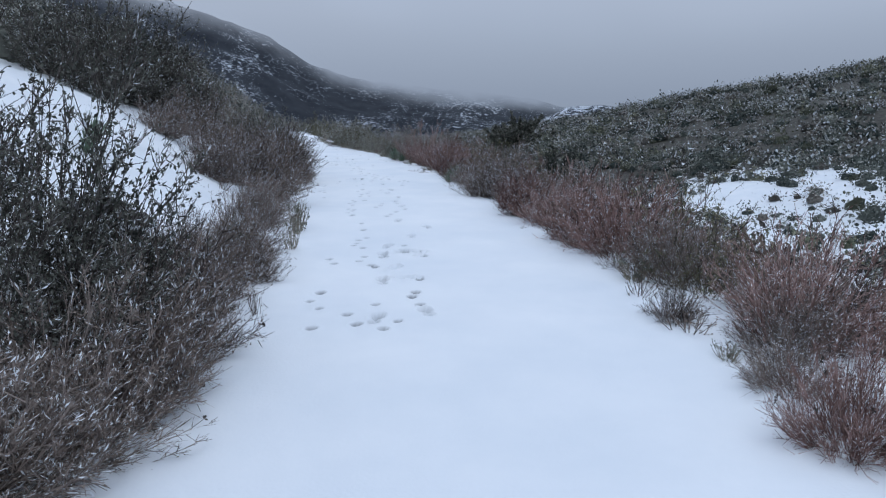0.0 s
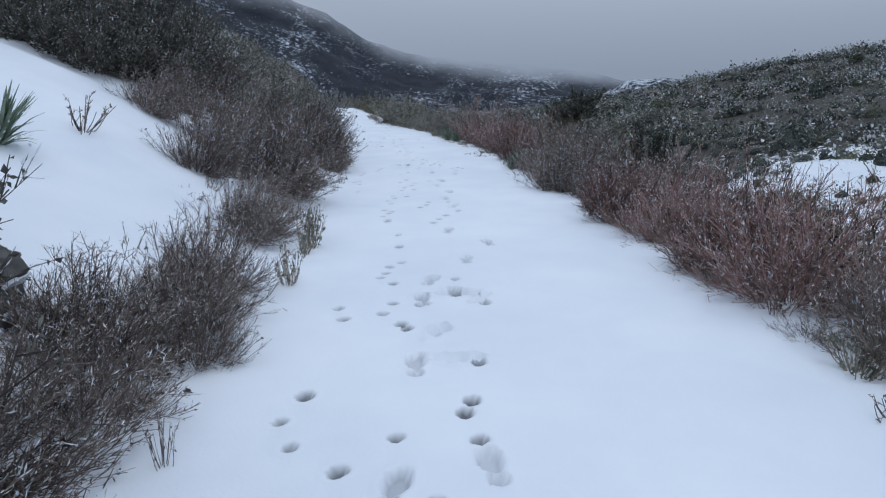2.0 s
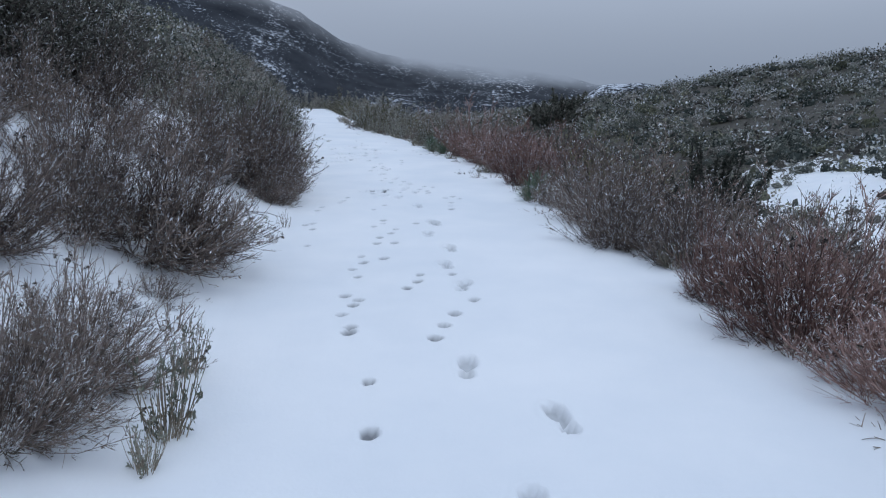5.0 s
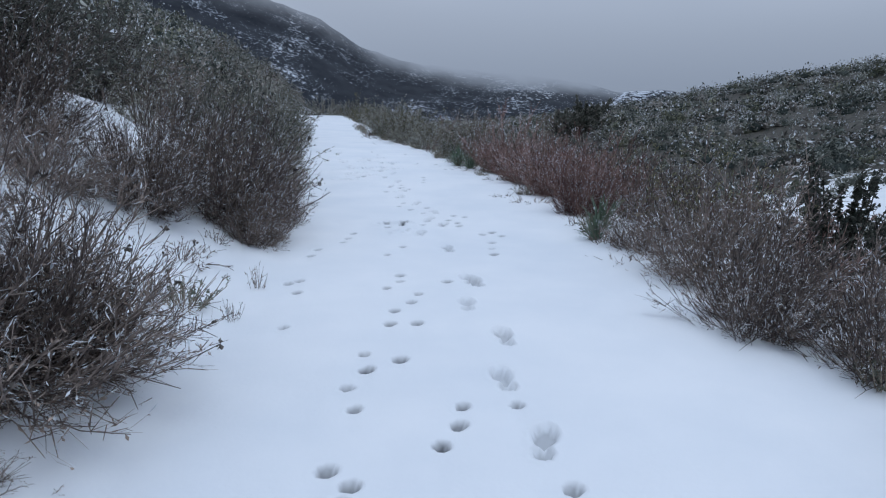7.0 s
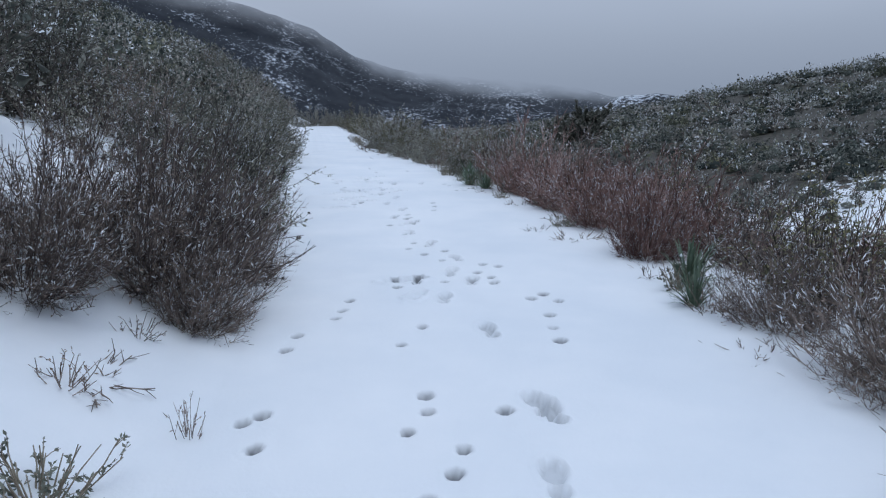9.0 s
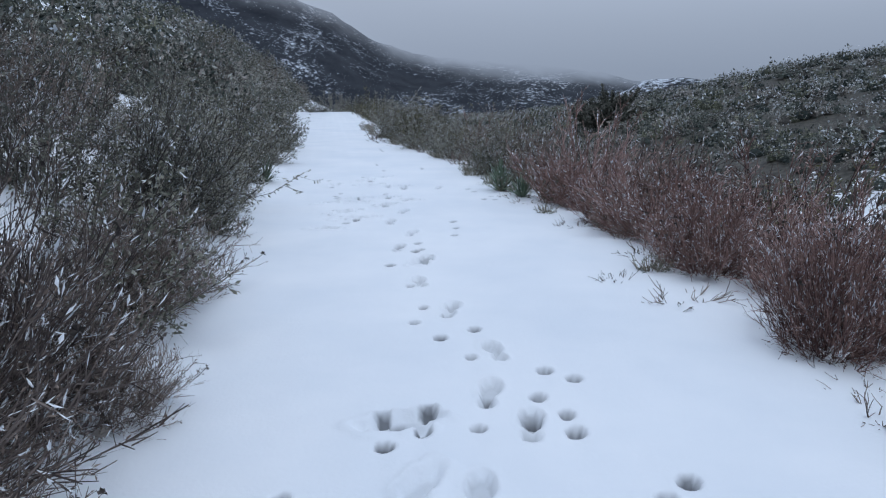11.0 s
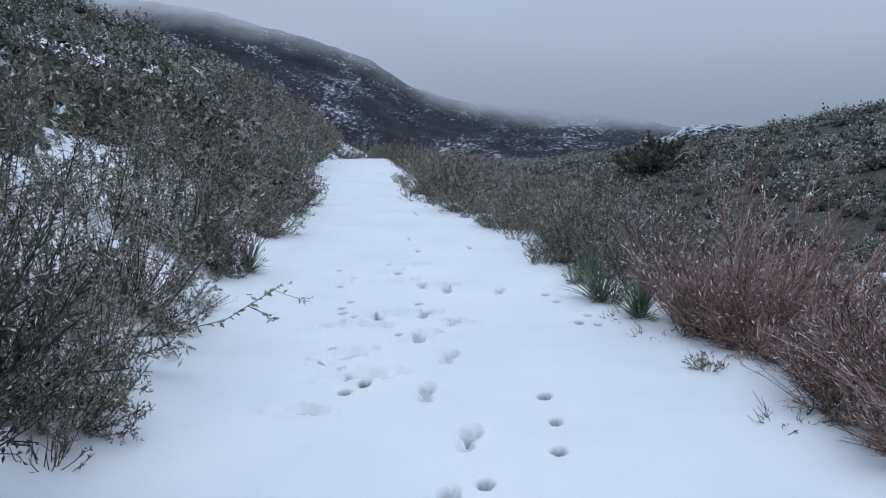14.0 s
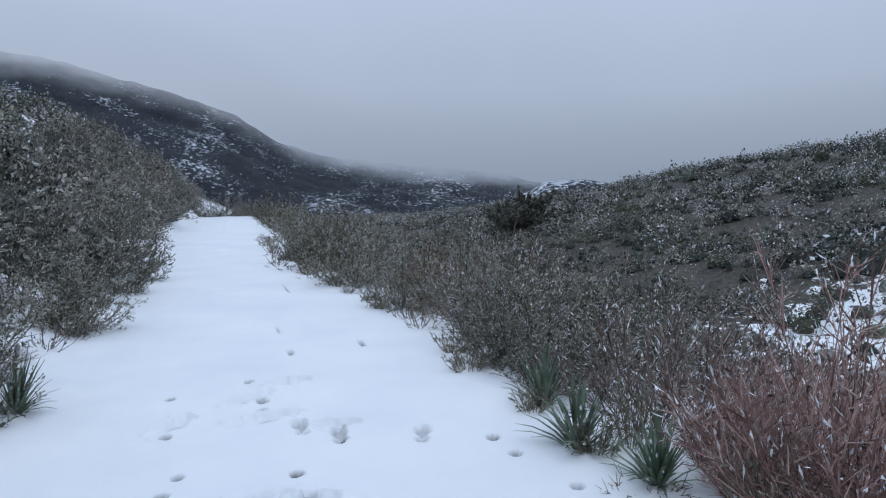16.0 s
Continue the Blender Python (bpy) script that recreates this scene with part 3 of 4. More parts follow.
def bush(name, seed, label, stems, each, leaf_count, leaf, stem_mat, leaf_mat, dust, spread=1.42, heads=0, stem_r=0.0062, twig=0.27, tall=1.35, loose=0.7, fine=2, stray=0.42, flake=(0.05, 0.24)):
    """One shrub, about 1 in radius and 1 high: stems that fork into twigs and fine tips, leaves, and snow caught in it."""
    rng = np.random.default_rng(seed)
    top = tagged(new(name), label, "shrub")
    main = crown_paths(rng, stems, 4, spread, 0.30, seed) * np.array([1, 1, tall])
    TALL[top.name] = tall
    side = twigs_on(rng, main, each, 2, twig, stray, 0.12)
    tips = twigs_on(rng, side, fine, 2, twig * 0.45, stray + 0.12, 0.3)
    s = Strands()
    s.stems(main, stem_r, stem_r * 0.45)
    s.slips(side, stem_r * 0.72)
    s.slips(tips, stem_r * 0.58)
    part("stem_tangle", s.mesh("stems", stem_mat), top)
    side = np.concatenate([side, tips])
    if leaf_count:
        s = Strands()
        leaves_on(rng, s, side, int(leaf_count * 0.7), *leaf, low=0.1, spread=loose)
        leaves_on(rng, s, main, int(leaf_count * 0.3), *leaf, low=0.12, spread=loose)
        part("foliage", s.mesh("leaves", leaf_mat), top)
    if heads:
        s = Strands()
        tall = main[rng.integers(0, stems, heads)][:, -1]
        tall = tall[tall[:, 2] > 0.45]
        way = unit(tall * np.array([0.5, 0.5, 1.0]) + rng.normal(0, 0.1, tall.shape))
        ln = rng.uniform(0.06, 0.18, (len(tall), 1))
        s.stems(np.stack([tall, tall + way * ln * 0.5, tall + way * ln], 1), 0.004, 0.003)
        for _ in range(5):
            along = unit(rng.normal(0, 1, tall.shape) + np.array([0, 0, 0.4]))
            s.leaves(tall + way * ln, along, unit(np.cross(along, rng.normal(0, 1, tall.shape))), np.full(len(tall), 0.04), np.full(len(tall), 0.03))
        part("seed_spray", s.mesh("seed_spray", DARK_BARK), top, "dark dried seed heads on thin stalks")
    if dust:
        part("snow_dusting", dust_on(rng, side, dust, *flake), top, "thin white snow caught on the twigs")
    return top


def yucca(name, seed):
    rng = np.random.default_rng(seed)
    top = tagged(new(name), "pale green yucca rosette with stiff spiky blades in snow", "yucca")
    n = 60
    phi, out = rng.uniform(0, 2 * np.pi, n), rng.uniform(0.05, 1.45, n)
    end = np.stack([np.sin(out) * np.cos(phi), np.sin(out) * np.sin(phi), np.cos(out) * 0.95 + 0.06], -1) * rng.uniform(0.7, 1.05, (n, 1))
    root = unit(end) * np.array([1, 1, 0.3]) * 0.08
    across = unit(np.cross(end - root, np.array([0, 0, 1.0])))
    t = np.array((0, 0.35, 0.7, 1.0))
    for a, e, c in zip(root, end, across):
        line = a + (e - a) * t[:, None] + np.array([0, 0, 0.08]) * np.sin(np.pi * t)[:, None]
        wide = (0.042 * (1 - 0.85 * t ** 2))[:, None] * c
        keel = line - unit(np.cross(c, e - a)) * 0.014 * (1 - t)[:, None]
        v = np.concatenate([line - wide, keel, line + wide])
        f = [(r * 4 + q, r * 4 + q + 1, r * 4 + q + 5, r * 4 + q + 4) for r in (0, 1) for q in (0, 1, 2)]
        part("blade", mesh_from("blade", v, f, BLADE), top)
    part("snow_dusting", dust_on(rng, np.stack([root, (root + end) / 2, end * 0.8], 1), 60, 0.1), top, "white snow lying between the blades")
    return top


def tuft(name, seed, label, mat, leaf_mat, stems, leaf_count):
    """A small sparse plant that sticks out of the snow."""
    rng = np.random.default_rng(seed)
    top = tagged(new(name), label, "dry plant")
    main = crown_paths(rng, stems, 4, 0.9, 0.35, seed)
    side = twigs_on(rng, main, 2, 3, 0.25)
    s = Strands()
    s.stems(main, 0.016, 0.008)
    s.stems(side, 0.009, 0.005)
    part("stem_tangle", s.mesh("stems", mat), top)
    s = Strands()
    leaves_on(rng, s, side, leaf_count, 0.09, 0.045)
    part("foliage", s.mesh("leaves", leaf_mat), top)
    return top


def fallen_twigs(name, seed):
    rng = np.random.default_rng(seed)
    top = tagged(new(name), "bare dead twigs bent down onto the snow", "twigs")
    main = crown_paths(rng, 16, 5, 1.5, 0.5, seed)
    main[..., 2] = np.maximum(main[..., 2] * 0.45, 0.015)
    s = Strands()
    s.stems(main, 0.022, 0.010)
    s.stems(twigs_on(rng, main, 3, 3, 0.35), 0.011, 0.006)
    part("twig_tangle", s.mesh("twig_tangle", BARK), top)
    return top


def kinds(make, seeds):
    return [make(q) for q in seeds]


BROWN = kinds(lambda q: bush("brown_shrub", q, "bare grey-brown twiggy shrub dusted with snow beside the road", 130, 15, 2600, (0.036, 0.014), BARK, DRY_LEAF, 2400, heads=24), (11, 12, 13, 14))
RED = kinds(lambda q: bush("red_shrub", q, "dry reddish-brown twiggy shrub on the road edge", 150, 15, 2400, (0.036, 0.013), RED_BARK, DRY_LEAF if q == 22 else RED_LEAF, 2400, heads=30, stray=0.34, twig=0.30), (21, 22, 23))
GREY = kinds(lambda q: bush("sage_shrub", q, "grey-green leafy shrub dusted with fresh snow", 64, 13, 9000, (0.046, 0.021), DARK_BARK, SAGE_LEAF, 2600, flake=(0.034, 0.36), tall=1.7, loose=1.3, fine=1, stray=0.6, twig=0.24), (31, 32, 33, 34))
OLIVE = kinds(lambda q: bush("olive_shrub", q, "olive-green leafy shrub with fine twigs below the road", 50, 7, 2600, (0.045, 0.019), DARK_BARK, OLIVE_LEAF, 260, flake=(0.034, 0.36), loose=1.1, fine=1, stray=0.55), (41, 42))
DEEP = kinds(lambda q: bush("dark_shrub", q, "tall dark green evergreen shrub with thin snow on its twigs", 60, 13, 6200, (0.042, 0.023), DARK_BARK, DEEP_LEAF, 1500, flake=(0.034, 0.36), tall=1.5, loose=1.4, spread=1.25, stem_r=0.007, fine=1, stray=0.65), (51, 52, 53))
PALE = kinds(lambda q: tuft("pale_tuft", q, "small pale sage tuft poking through the snow", STRAW, PALE_LEAF, 34, 420), (61, 62))
DRY = kinds(lambda q: tuft("dry_tuft", q, "sparse dry stalks sticking out of the snow", BARK, DRY_LEAF, 16, 60), (71, 72))
YUCCA = kinds(lambda q: yucca("yucca", q), (81, 82))
TWIGS = kinds(lambda q: fallen_twigs("dead_twigs", q), (91, 92))
BROWN_BACK = kinds(lambda q: bush("brown_shrub", q, "bare grey-brown twiggy shrub on the slope", 60, 11, 1100, (0.045, 0.018), BARK, DRY_LEAF, 900), (15, 16, 17))
RED_BACK = kinds(lambda q: bush("red_shrub", q, "dry reddish-brown twiggy shrub below the road", 75, 12, 1100, (0.042, 0.016), RED_BARK, DRY_LEAF if q == 26 else RED_LEAF, 900, stray=0.34, twig=0.30), (25, 26))
GREY_BACK = kinds(lambda q: bush("sage_shrub", q, "grey-green leafy shrub on the slope with a dusting of snow", 36, 9, 3000, (0.052, 0.024), DARK_BARK, SAGE_LEAF, 800, flake=(0.034, 0.36), tall=1.4, loose=1.3, fine=1, stray=0.6), (35, 36, 37))
PLACED = {}


def plant(models, x, y, r, h, group, rng, sink=0.03):
    """Set one of the models at x, y with its radius and height; the first of each model is moved, the rest are copies."""
    ob = models[rng.randrange(len(models))]
    e = 0.5 * r + 0.05
    fall = Vector((float(land(x - e, y) - land(x + e, y)) / (2 * e), float(land(x, y - e) - land(x, y + e)) / (2 * e), 0))
    fall.length = min(fall.length, 0.6) * 0.6
    lean = Vector((0, 0, 1)).rotation_difference(fall + Vector((0, 0, 1))).to_matrix().to_4x4()
    m = pose(x, y, float(land(x, y)) - sink) @ lean @ pose(0, 0, 0, 0, 0, rng.uniform(0, 360)) @ Matrix.Diagonal((r, r * rng.uniform(0.9, 1.1), h / TALL.get(ob.name, 1.0), 1))
    if ob.name in PLACED:
        made = copy_thing(ob, m)
        made.scale = m.to_scale()
    else:
        PLACED[ob.name] = m
        made = ob
    made["group"] = group
    return made


rng = random.Random(8)
BROWN_AT = [
    (-1.36, 4.23, 0.50, 0.66), (-1.72, 7.62, 0.42, 0.58), (-1.85, 7.0, 0.4, 0.5), (-1.6, 6.5, 0.35, 0.45), (-1.25, 3.9, 0.4, 0.5), (-1.25, 4.5, 0.42, 0.6), (3.14, 6.80, 0.70, 0.65), (2.4, 5.6, 0.35, 0.35), (2.7, 6.1, 0.4, 0.4), (2.2, 5.0, 0.28, 0.32), (-1.62, 5.82, 0.50, 0.62), (-1.45, 7.25, 0.25, 0.45), (-1.95, 6.89, 0.39, 0.42),
    (-2.26, 10.27, 0.36, 0.58), (-2.95, 12.25, 0.68, 0.9), (-2.85, 12.65, 0.45, 0.7), (-3.7, 16.7, 0.5, 0.95), (-1.32, 4.8, 0.45, 0.7), (-4.2, 14.5, 0.45, 0.6), (-4.7, 13.6, 0.5, 0.7), (-5.0, 15.2, 0.6, 0.9), (-4.5, 12.4, 0.45, 0.6), (-1.42, 5.2, 0.5, 0.7), (-1.4, 3.5, 0.5, 0.6), (2.25, 7.64, 0.46, 0.65), (0.75, 15.20, 0.56, 0.72), (1.90, 6.23, 0.2, 0.3),
    (-1.9, 8.36, 0.36, 0.55), (-1.78, 7.86, 0.3, 0.5), (-2.2, 9.67, 0.34, 0.57)]
BROWN_MORE = [
    (-3.15, 10.85, 0.42, 0.62), (-3.2, 11.75, 0.45, 0.7), (-3.77, 12.7, 0.55, 0.8), (-3.2, 15.75, 0.36, 0.65), (-3.85, 15.15, 0.45, 0.7), (-3.55, 16.0, 0.58, 1.1), (-4.06, 15.76, 0.6, 0.94), (0.66, 13.95, 0.46, 0.60), (1.15, 13.37, 0.48, 0.70),
    (-4.09, 18.6, 0.5, 0.7), (0.42, 16.20, 0.43, 0.59), (-3.45, 17.10, 0.34, 0.53), (-4.0, 18.1, 0.45, 0.73)]
RED_AT = [
    (2.12, 4.28, 0.30, 0.49), (2.05, 8.75, 0.72, 0.75), (1.36, 11.46, 0.57, 0.70), (-0.3, 21.28, 0.8, 0.80), (1.72, 9.4, 0.45, 0.6), (1.55, 10.6, 0.5, 0.54),
    (-0.2, 19.97, 0.6, 0.67), (1.15, 12.2, 0.3, 0.57), (0.36, 19.24, 0.55, 0.65), (-0.6, 21.9, 0.55, 0.66), (-0.02, 18.2, 0.40, 0.8), (-0.87, 22.94, 0.5, 0.57),
    (-1.2, 23.6, 0.36, 0.65), (-0.64, 24.19, 0.59, 0.80), (0.3, 23.2, 0.7, 0.8)]
SAGE_AT = [
    (-1.9, 25.61, 0.6, 0.6), (-4.52, 20.81, 0.44, 1.0), (-6.0, 24.62, 0.63, 1.2), (-2.3, 26.10, 0.45, 0.63), (-4.3, 31.66, 0.87, 1.07), (-5.3, 22.50, 0.59, 1.15),
    (-5.65, 24.38, 0.40, 0.9), (-7.55, 30.66, 0.6, 1.3), (-2.35, 26.9, 0.57, 0.93), (-3.35, 29.18, 0.6, 0.94), (-5.2, 34.4, 1.0, 1.3), (-6.05, 36.0, 0.7, 1.3),
    (-8.1, 32.3, 0.7, 1.4), (-1.55, 26.42, 0.55, 0.75), (-2.5, 28.6, 0.7, 0.86), (-5.4, 38.49, 1.4, 1.7), (-6.6, 27.6, 0.6, 1.1)]
for x, y, r, h in BROWN_AT + BROWN_MORE:
    plant(BROWN, x, y, r * 1.12, h, "shrubs along the road", rng)
for x, y, r, h in RED_AT:
    plant(RED, x, y, r * 1.1, h, "red shrubs along the road", rng)
for x, y, r, h in SAGE_AT:
    plant(GREY, x - (0.22 if x < float(road_left(y)) else -0.05), y, r * 1.02, h, "sage shrubs along the road", rng)
for x, y, r, h in ((-1.95, 5.35, 0.72, 1.5), (-5.3, 20.88, 0.6, 1.2), (-4.75, 19.75, 0.62, 1.3), (-5.35, 19.3, 0.6, 1.2), (-2.6, 5.0, 0.7, 1.3), (-1.6, 4.75, 0.6, 0.95), (-1.85, 4.5, 0.65, 1.0)):
    plant(DEEP, x, y, r, h, "dark shrubs on the bank", rng)
for x, y, r, h in ((-3.65, 8.70, 0.36, 0.5), (0.0, 16.57, 0.24, 0.35), (0.12, 17.25, 0.42, 0.42), (-2.02, 24.1, 0.36, 0.45), (-2.1, 24.95, 0.34, 0.45), (-5.72, 24.84, 0.31, 0.44), (-1.72, 23.6, 0.32, 0.42)):
    plant(YUCCA, x, y, r, h, "yuccas beside the road", rng)
for x, y, r, h in ((-1.71, 9.98, 0.19, 0.4), (-1.47, 8.76, 0.16, 0.31), (-1.9, 10.59, 0.15, 0.3), (-1.67, 9.73, 0.12, 0.22), (-1.7, 24.12, 0.22, 0.4), (-1.4, 23.19, 0.22, 0.36), (-0.9, 21.6, 0.2, 0.3), (-2.1, 25.4, 0.2, 0.3)):
    plant(PALE, x, y, r, h, "small tufts", rng)
for x, y, r, h in ((-3.74, 9.9, 0.33, 0.36), (-1.1, 6.22, 0.1, 0.26), (-2.8, 10.39, 0.17, 0.22), (-2.22, 11.12, 0.18, 0.23), (-3.41, 17.67, 0.07, 0.13), (-2.6, 14.4, 0.12, 0.2), (-2.5, 13.7, 0.1, 0.16)):
    plant(DRY, x, y, r, h, "dry stalks", rng)
for x, y, r, h in ((-2.79, 9.92, 0.18, 0.14), (-3.2, 14.68, 0.28, 0.2), (-2.75, 13.3, 0.2, 0.2), (-0.98, 19.5, 0.16, 0.2), (0.1, 15.6, 0.25, 0.15), (1.35, 10.2, 0.25, 0.15)):
    plant(TWIGS, x, y, r, h, "dead twigs", rng)

# the thicker growth behind the first row, on both sides
y = 1.0
while y < 74:
    step = 0.85 + y / 40
    xr, xl = float(road_right(y)), float(road_left(y))
    for back in (0.75, 1.55, 2.7):
        x = xr + back * (1 + y / 50) + rng.uniform(-0.3, 0.3)
        far = min(1.0, max(0.0, (y - 22) / 14))
        models = (GREY_BACK if rng.random() < 0.65 else OLIVE) if rng.random() < far else (RED_BACK if rng.random() < 0.3 + 0.15 * (back < 2) else BROWN_BACK if rng.random() < 0.7 else OLIVE)
        size = rng.uniform(0.5, 0.8) * (1 + y / 52)
        if y > 5 or back > 1.2:
            plant(models, x, y + rng.uniform(-0.4, 0.4), size, size * rng.uniform(1.0, 1.25), "shrubs below the road", rng)
    for back in (0.7, 1.7, 3.0):
        if y < 12.5 or (y < 17 and (back < 2 or rng.random() < 0.45)) or (y < 28 and rng.random() < 0.1):
            continue
        x = xl - back * (1 + y / 60) + rng.uniform(-0.3, 0.3)
        models = GREY_BACK if y > 17 and rng.random() < 0.8 else BROWN_BACK
        size = rng.uniform(0.5, 0.85) * (1 + y / 80)
        plant(models, x, y + rng.uniform(-0.4, 0.4), size, size * rng.uniform(1.0, 1.35), "shrubs on the bank", rng)
    y += step

# shrubs where the road bends out of sight
for i in range(16):
    size = rng.uniform(0.8, 1.3)
    plant(GREY_BACK, -22.5 + i * 0.7, 68 + rng.uniform(-1.0, 2.5) - i * 0.12, size, size * 1.3, "shrubs at the bend", rng)

# low sparse growth along the very edge of the road
y = 4.2
while y < 44:
    for side in (1, -1):
        if side < 0 and y < 14 and rng.random() < 0.5:
            continue
        x = float(road_right(y)) + rng.uniform(0.0, 0.3) if side > 0 else float(road_left(y)) - rng.uniform(0.3, 0.65)
        pick = rng.random()
        models = PALE if side > 0 and 16 < y < 30 and pick < 0.4 else BROWN_BACK if pick < 0.35 else DRY if pick < 0.62 else PALE if pick < 0.75 else TWIGS
        size = rng.uniform(0.12, 0.24) * (1 + y / 60)
        plant(models, x, y, size, size * rng.uniform(0.6, 0.9), "low growth on the road edge", rng)
    y += rng.uniform(0.28, 0.6) * (1 + y / 60)

# tall dark growth at the top of the bank
for i in range(8):
    y = 13.2 + i * 0.5
    size = rng.uniform(0.7, 1.0)
    plant(DEEP, float(road_left(y)) - rng.uniform(2.6, 3.5), y, size, size * rng.uniform(1.2, 1.6), "dark shrubs on the bank", rng)
for i in range(24):
    y = 8.5 + i * 0.62 + rng.uniform(-0.4, 0.4)
    x = float(road_left(y)) - rng.uniform(2.9, 6.2)
    if y < 12.8:
        x -= 3.0
    size = rng.uniform(0.95, 1.45)
    plant(DEEP, x, y, size, size * rng.uniform(1.25, 1.6), "dark shrubs on the bank", rng)

for group in (BROWN, RED, GREY, BROWN_BACK, RED_BACK, GREY_BACK, OLIVE, DEEP, PALE, DRY, YUCCA, TWIGS):
    for ob in group:
        if ob.name in PLACED:
            ob.matrix_basis = PLACED[ob.name]


# ---- oak in the valley ----
def tree(name, seed, x, y, r, h, label):
    g = np.random.default_rng(seed)
    top = tagged(new(name), label, "tree")
    base = float(land(x, y)) - 0.1
    top.matrix_basis = pose(x, y, base)
    s = Strands()
    s.stems(np.array([[[0, 0, 0], [0.03 * r, 0, h * 0.2], [0.015 * r, 0.03 * r, h * 0.4]]]), 0.09 * r, 0.06 * r)
    main = crown_paths(g, 90, 5, 1.5, 0.1, 1) * np.array([r, r, h * 0.85]) + np.array([0, 0, h * 0.12])
    s.stems(main, 0.022 * r, 0.008 * r)
    part("trunk", s.mesh("trunk", DARK_BARK), top)
    s = Strands()
    side = twigs_on(g, main / r, 14, 3, 0.13) * r
    leaves_on(g, s, side, 15000, 0.065 * r, 0.045 * r, low=0.0, spread=1.2)
    leaves_on(g, s, main, 5000, 0.065 * r, 0.045 * r, low=0.45, spread=1.4)
    part("crown", s.mesh("crown", DEEP_LEAF), top)
    return top


tree("oak", 5, 6.7, 96.0, 4.4, 4.6, "dark round evergreen oak standing in the valley brush")
tree("laurel_bush", 6, 2.5, 17.3, 0.75, 1.75, "glossy dark green round bush below the road edge")


# ---- rock on the bank ----
def boulder(name, x, y, size, seed, label):
    g = random.Random(seed)
    top = tagged(new(name), label, "rock")
    top.matrix_basis = pose(x, y, float(land(x, y)) - size * 0.2, 0, 0, g.uniform(0, 360))
    for piece, mat, grow in (("stone", STONE, 1.0), ("snow_cap", DUST, 1.0)):
        bm = bmesh.new()
        bmesh.ops.create_icosphere(bm, subdivisions=4, radius=size)
        for v in bm.verts:
            n = v.co.normalized()
            k = 1 + 0.35 * noise.noise(n * 1.7 + Vector((seed, 0, 0))) + 0.12 * noise.noise(n * 6)
            v.co = Vector((n.x * 1.3, n.y, n.z * 0.8)) * size * k
            if piece == "snow_cap":
                v.co.z += 0.035 * max(0, n.z - 0.2 + 0.4 * noise.noise(n * 4)) - 0.03
        me = bpy.data.meshes.new(piece)
        bm.to_mesh(me)
        bm.free()
        me.materials.append(mat)
        part(piece, me, top)
    return top


boulder("boulder", -2.5, 6.7, 0.38, 3, "dark rough rock half covered with snow on the bank")
boulder("boulder", -2.2, 6.1, 0.16, 9, "small dark rock half covered with snow on the bank")


# ---- brush over the slopes, past counting ----
def brush(name, x, y, size, tall, quads, mat, label, seed, blade=0.22, solid=True):
    """Round shrubs past counting: a lumpy dense heart, painted darker as shade, under a shell of small leaf sprays."""
    g = np.random.default_rng(seed)
    n = len(x)
    root = np.stack([x, y, land(x, y)], -1)[:, None]
    own = g.uniform(0, 1, n)
    s, tones = Strands(), []

    def lumpy(dirs):
        return (1 + 0.25 * np.sin(dirs[..., 0] * 5 + x[:, None]) * np.sin(dirs[..., 1] * 5 + y[:, None])
                + 0.14 * np.sin(dirs[..., 2] * 9 + dirs[..., 0] * 7 + 2 * x[:, None]))

    if solid:
        turn, up = np.meshgrid(np.radians(np.arange(8) * 45.0), np.radians((-12, 22, 50, 80)))
        ball = np.stack([np.cos(up) * np.cos(turn), np.cos(up) * np.sin(turn), np.sin(up)], -1).reshape(1, -1, 3).repeat(n, 0)
        at = ball * (lumpy(ball) * size[:, None] * 0.4 * g.uniform(0.88, 1.1, (n, 32)))[..., None]
        at[..., 2] *= (tall / size)[:, None]
        i = np.arange(32).reshape(4, 8)
        j = np.roll(i, -1, axis=1)
        shell = np.concatenate([np.stack([i[:-1], j[:-1], j[1:], i[1:]], -1).reshape(-1, 4), [[24, 25, 26, 27], [24, 27, 28, 31], [28, 29, 30, 31]]])
        s.f.append((shell[None] + (np.arange(n) * 32)[:, None, None]).reshape(-1, 4))
        s.v.append((at + root).reshape(-1, 3))
        s.n = n * 32
        # lower tone for the heart: shade inside the shrub put into its colour
        tones.append(np.repeat(own, 32) * 0.6 - 0.3)
    dirs = unit(g.normal(0, 1, (n, quads, 3)) + np.array([0, 0, 0.3]))
    dirs[..., 2] = np.abs(dirs[..., 2])
    at = dirs * (g.uniform(0.42, 1.06, (n, quads)) * lumpy(dirs) * size[:, None])[..., None]
    at[..., 2] *= (tall / size)[:, None]
    along = unit(dirs * 0.6 + g.normal(0, 0.8, dirs.shape))
    across = unit(np.cross(along, g.normal(0, 1, dirs.shape)))
    ln = np.repeat(size, quads) * g.uniform(0.7, 1.7, n * quads) * blade
    s.leaves((at + root).reshape(-1, 3), along.reshape(-1, 3), across.reshape(-1, 3), ln, ln * g.uniform(0.35, 0.7, n * quads))
    tones.append(np.repeat(own, quads * 4))
    me = s.mesh(name, mat)
    tone = np.concatenate(tones)
    me.color_attributes.new("plant_tone_shade", "FLOAT_COLOR", "POINT").data.foreach_set("color", np.stack([tone, tone, tone, np.ones_like(tone)], -1).reshape(-1))
    tagged(new(name, me), label, "brush", kind="stuff")


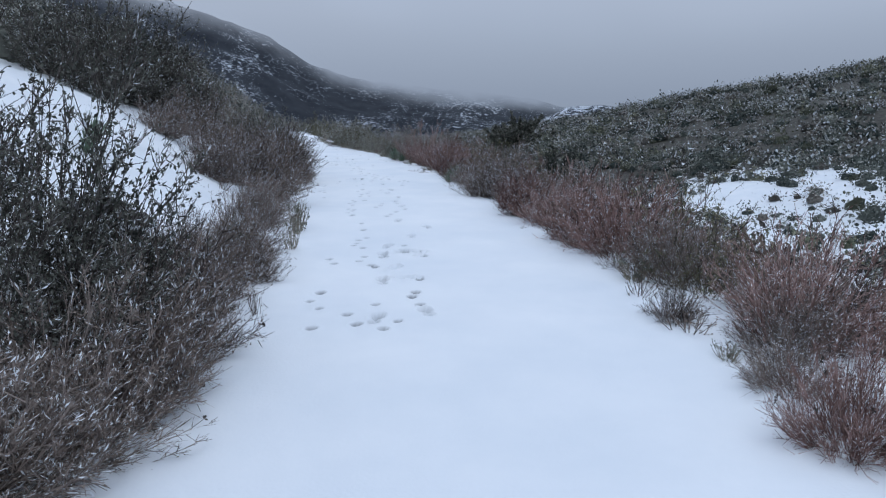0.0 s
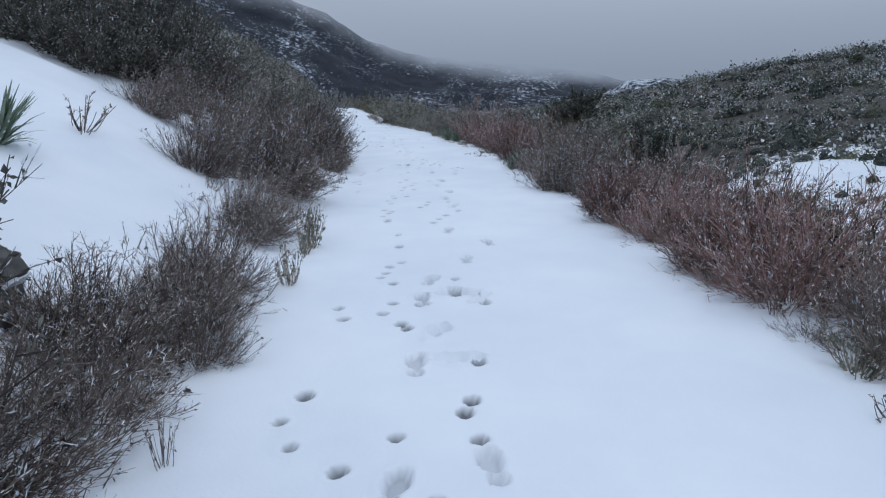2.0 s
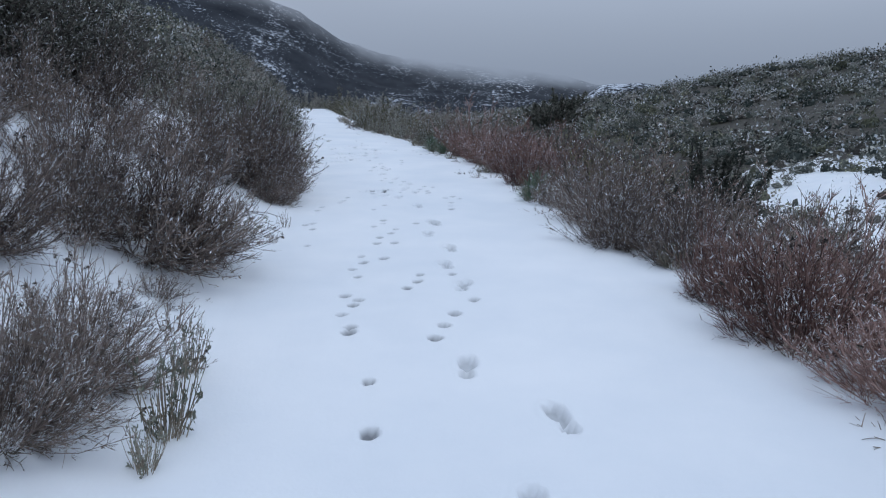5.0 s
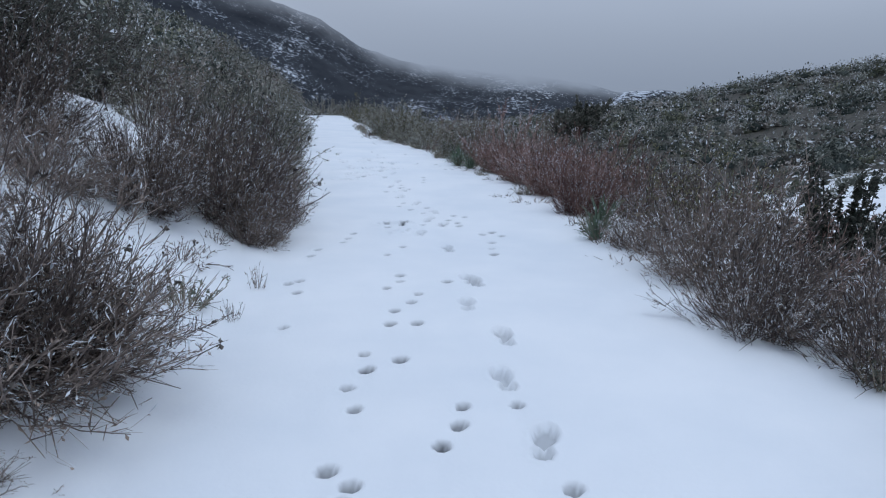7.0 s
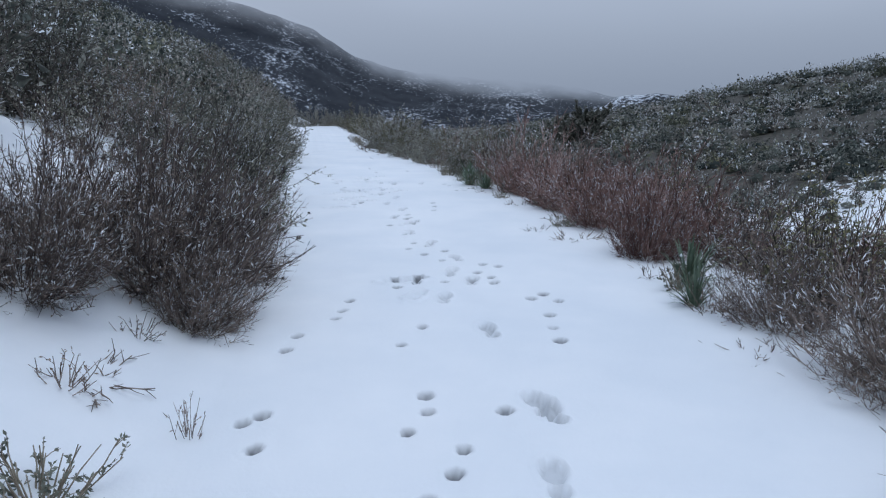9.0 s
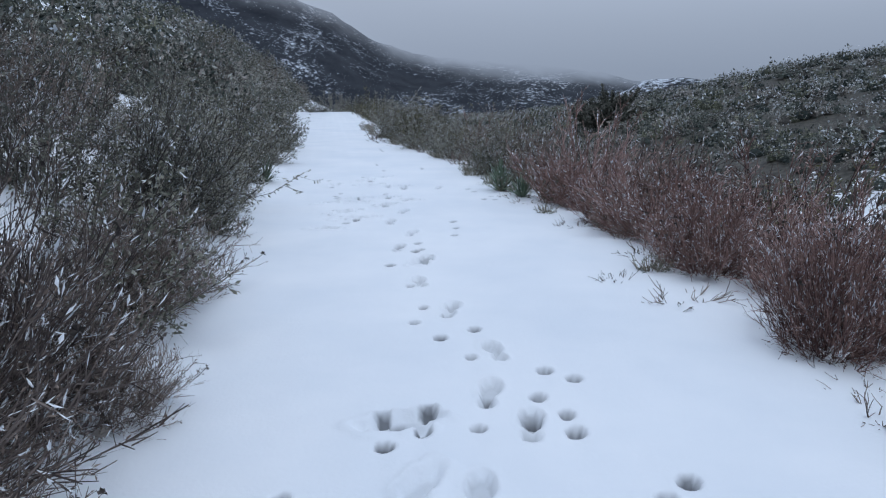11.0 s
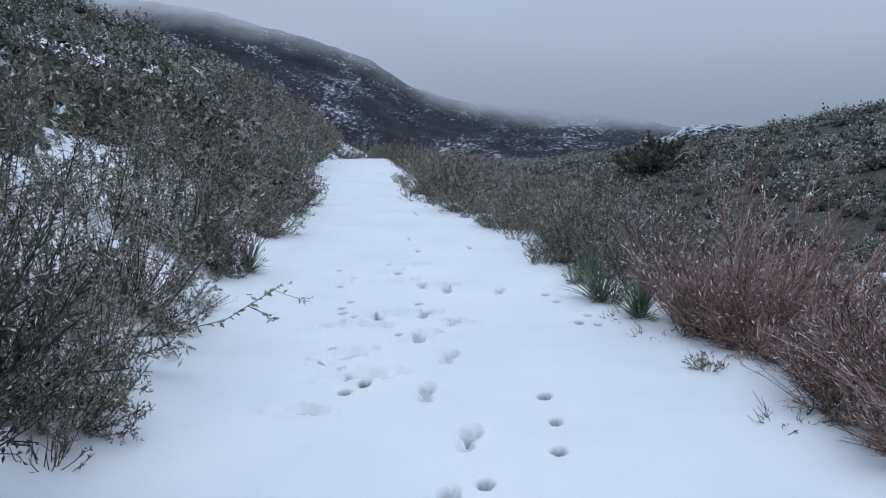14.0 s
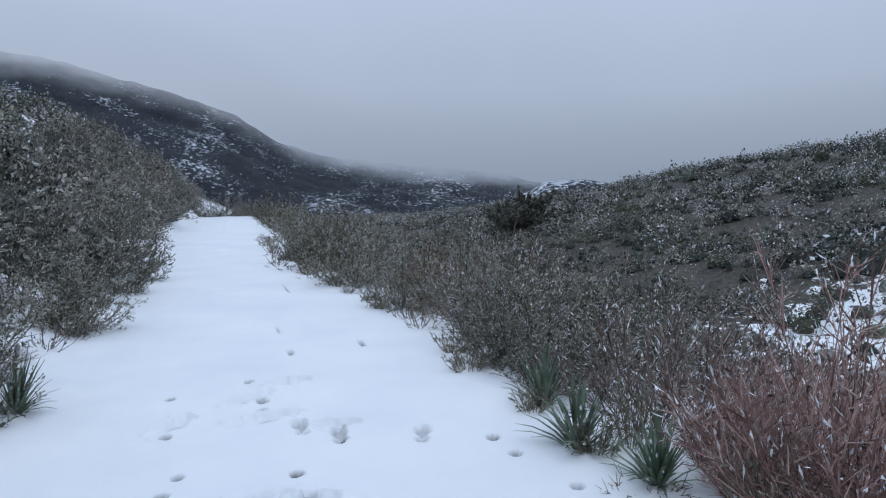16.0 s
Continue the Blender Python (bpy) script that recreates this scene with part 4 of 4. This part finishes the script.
def scatter(seed, count, side, back, ahead):
    g = np.random.default_rng(seed)
    y = g.uniform(0, 1, count) ** 1.25 * (ahead[1] - ahead[0]) + ahead[0]
    w = g.uniform(0, 1, count) ** 1.15 * (back[1] - back[0]) + back[0]
    x = valley_side(y) + w if side > 0 else road_left(y) - w
    keep = np.ones(count, bool)
    if side > 0:
        clear = np.exp(-(((x - 19) / 9) ** 2 + ((y - 44) / 13) ** 2))
        keep = g.uniform(0, 1, count) > clear * 0.72
    keep &= g.uniform(0, 1, count) < 0.68 + 0.75 * ripple(x, y, 2.4, 9.0)
    return x[keep], y[keep], g


for k, (mat, tint) in enumerate(((SAGE_MASS, "grey-green"), (DEEP_MASS, "dark green"), (DRY_MASS, "grey-brown"), (OLIVE_MASS, "olive"))):
    share = (1.0, 1.25, 0.55, 0.45)[k]
    x, y, g = scatter(100 + k, int(1500 * share), 1, (4.5, 36), (2, 130))
    size = g.uniform(0.5, 1.2, len(x))
    brush("valley_brush", x, y, size, size * g.uniform(0.7, 1.1, len(x)), 56, mat, f"{tint} chaparral brush on the valley slope", 200 + k, 0.15)
    x, y, g = scatter(110 + k, int(2300 * share), 1, (30, 100), (10, 260))
    size = g.uniform(0.8, 1.6, len(x)) * np.where(g.uniform(0, 1, len(x)) < 0.15, 1.4, 1.0)
    brush("hillside_brush", x, y, size, size * g.uniform(0.65, 1.0, len(x)), 42, mat, f"{tint} chaparral covering the opposite hillside", 210 + k, 0.17)
    if k in (0, 2):
        brush("brush_snow", x, y, size * 1.04, size * 0.95, 20, DUST, "snow caught on the brush of the opposite hillside", 260 + k, 0.13, False)
    x, y, g = scatter(120 + k, int(1300 * share), -1, (3.4, 48), (18, 130))
    size = g.uniform(0.5, 1.3, len(x))
    brush("hillside_brush", x, y, size, size * g.uniform(0.8, 1.3, len(x)), 56, mat, f"{tint} chaparral covering the slope above the road", 220 + k, 0.16)
    if k in (0, 2):
        brush("brush_snow", x, y, size * 1.04, size * 1.1, 22, DUST, "snow caught on the brush above the road", 264 + k, 0.1, False)
    x, y, g = scatter(130 + k, int(420 * share), -1, (5.0, 18), (6, 36))
    x, y = x[(y > 13) | (x < -8)], y[(y > 13) | (x < -8)]
    size = g.uniform(0.5, 1.0, len(x))
    brush("bank_brush", x, y, size, size * g.uniform(1.0, 1.6, len(x)), 180, mat, f"{tint} brush at the top of the bank", 230 + k, 0.11)
for k, (mat, tint) in enumerate(((SAGE_MASS, "grey-green"), (DEEP_MASS, "dark green"), (DRY_MASS, "grey-brown"))):
    x, y, g = scatter(150 + k, 190, -1, (0.9, 5.5), (29, 76))
    size = g.uniform(0.5, 0.95, len(x))
    brush("roadside_brush", x, y, size, size * g.uniform(1.0, 1.5, len(x)), 130, mat, f"{tint} brush on the slope beside the far road", 250 + k, 0.13)
x, y, g = scatter(140, 1500, -1, (4, 46), (14, 120))
brush("brush_snow", x, y, g.uniform(0.5, 1.0, len(x)), g.uniform(0.7, 1.2, len(x)), 24, DUST, "snow lying on the chaparral above the road", 240, 0.1, False)
x, y, g = scatter(141, 2600, 1, (8, 60), (10, 160))
brush("brush_snow", x, y, g.uniform(0.5, 1.0, len(x)), g.uniform(0.7, 1.2, len(x)), 18, DUST, "snow lying on the chaparral of the valley", 241, 0.1, False)
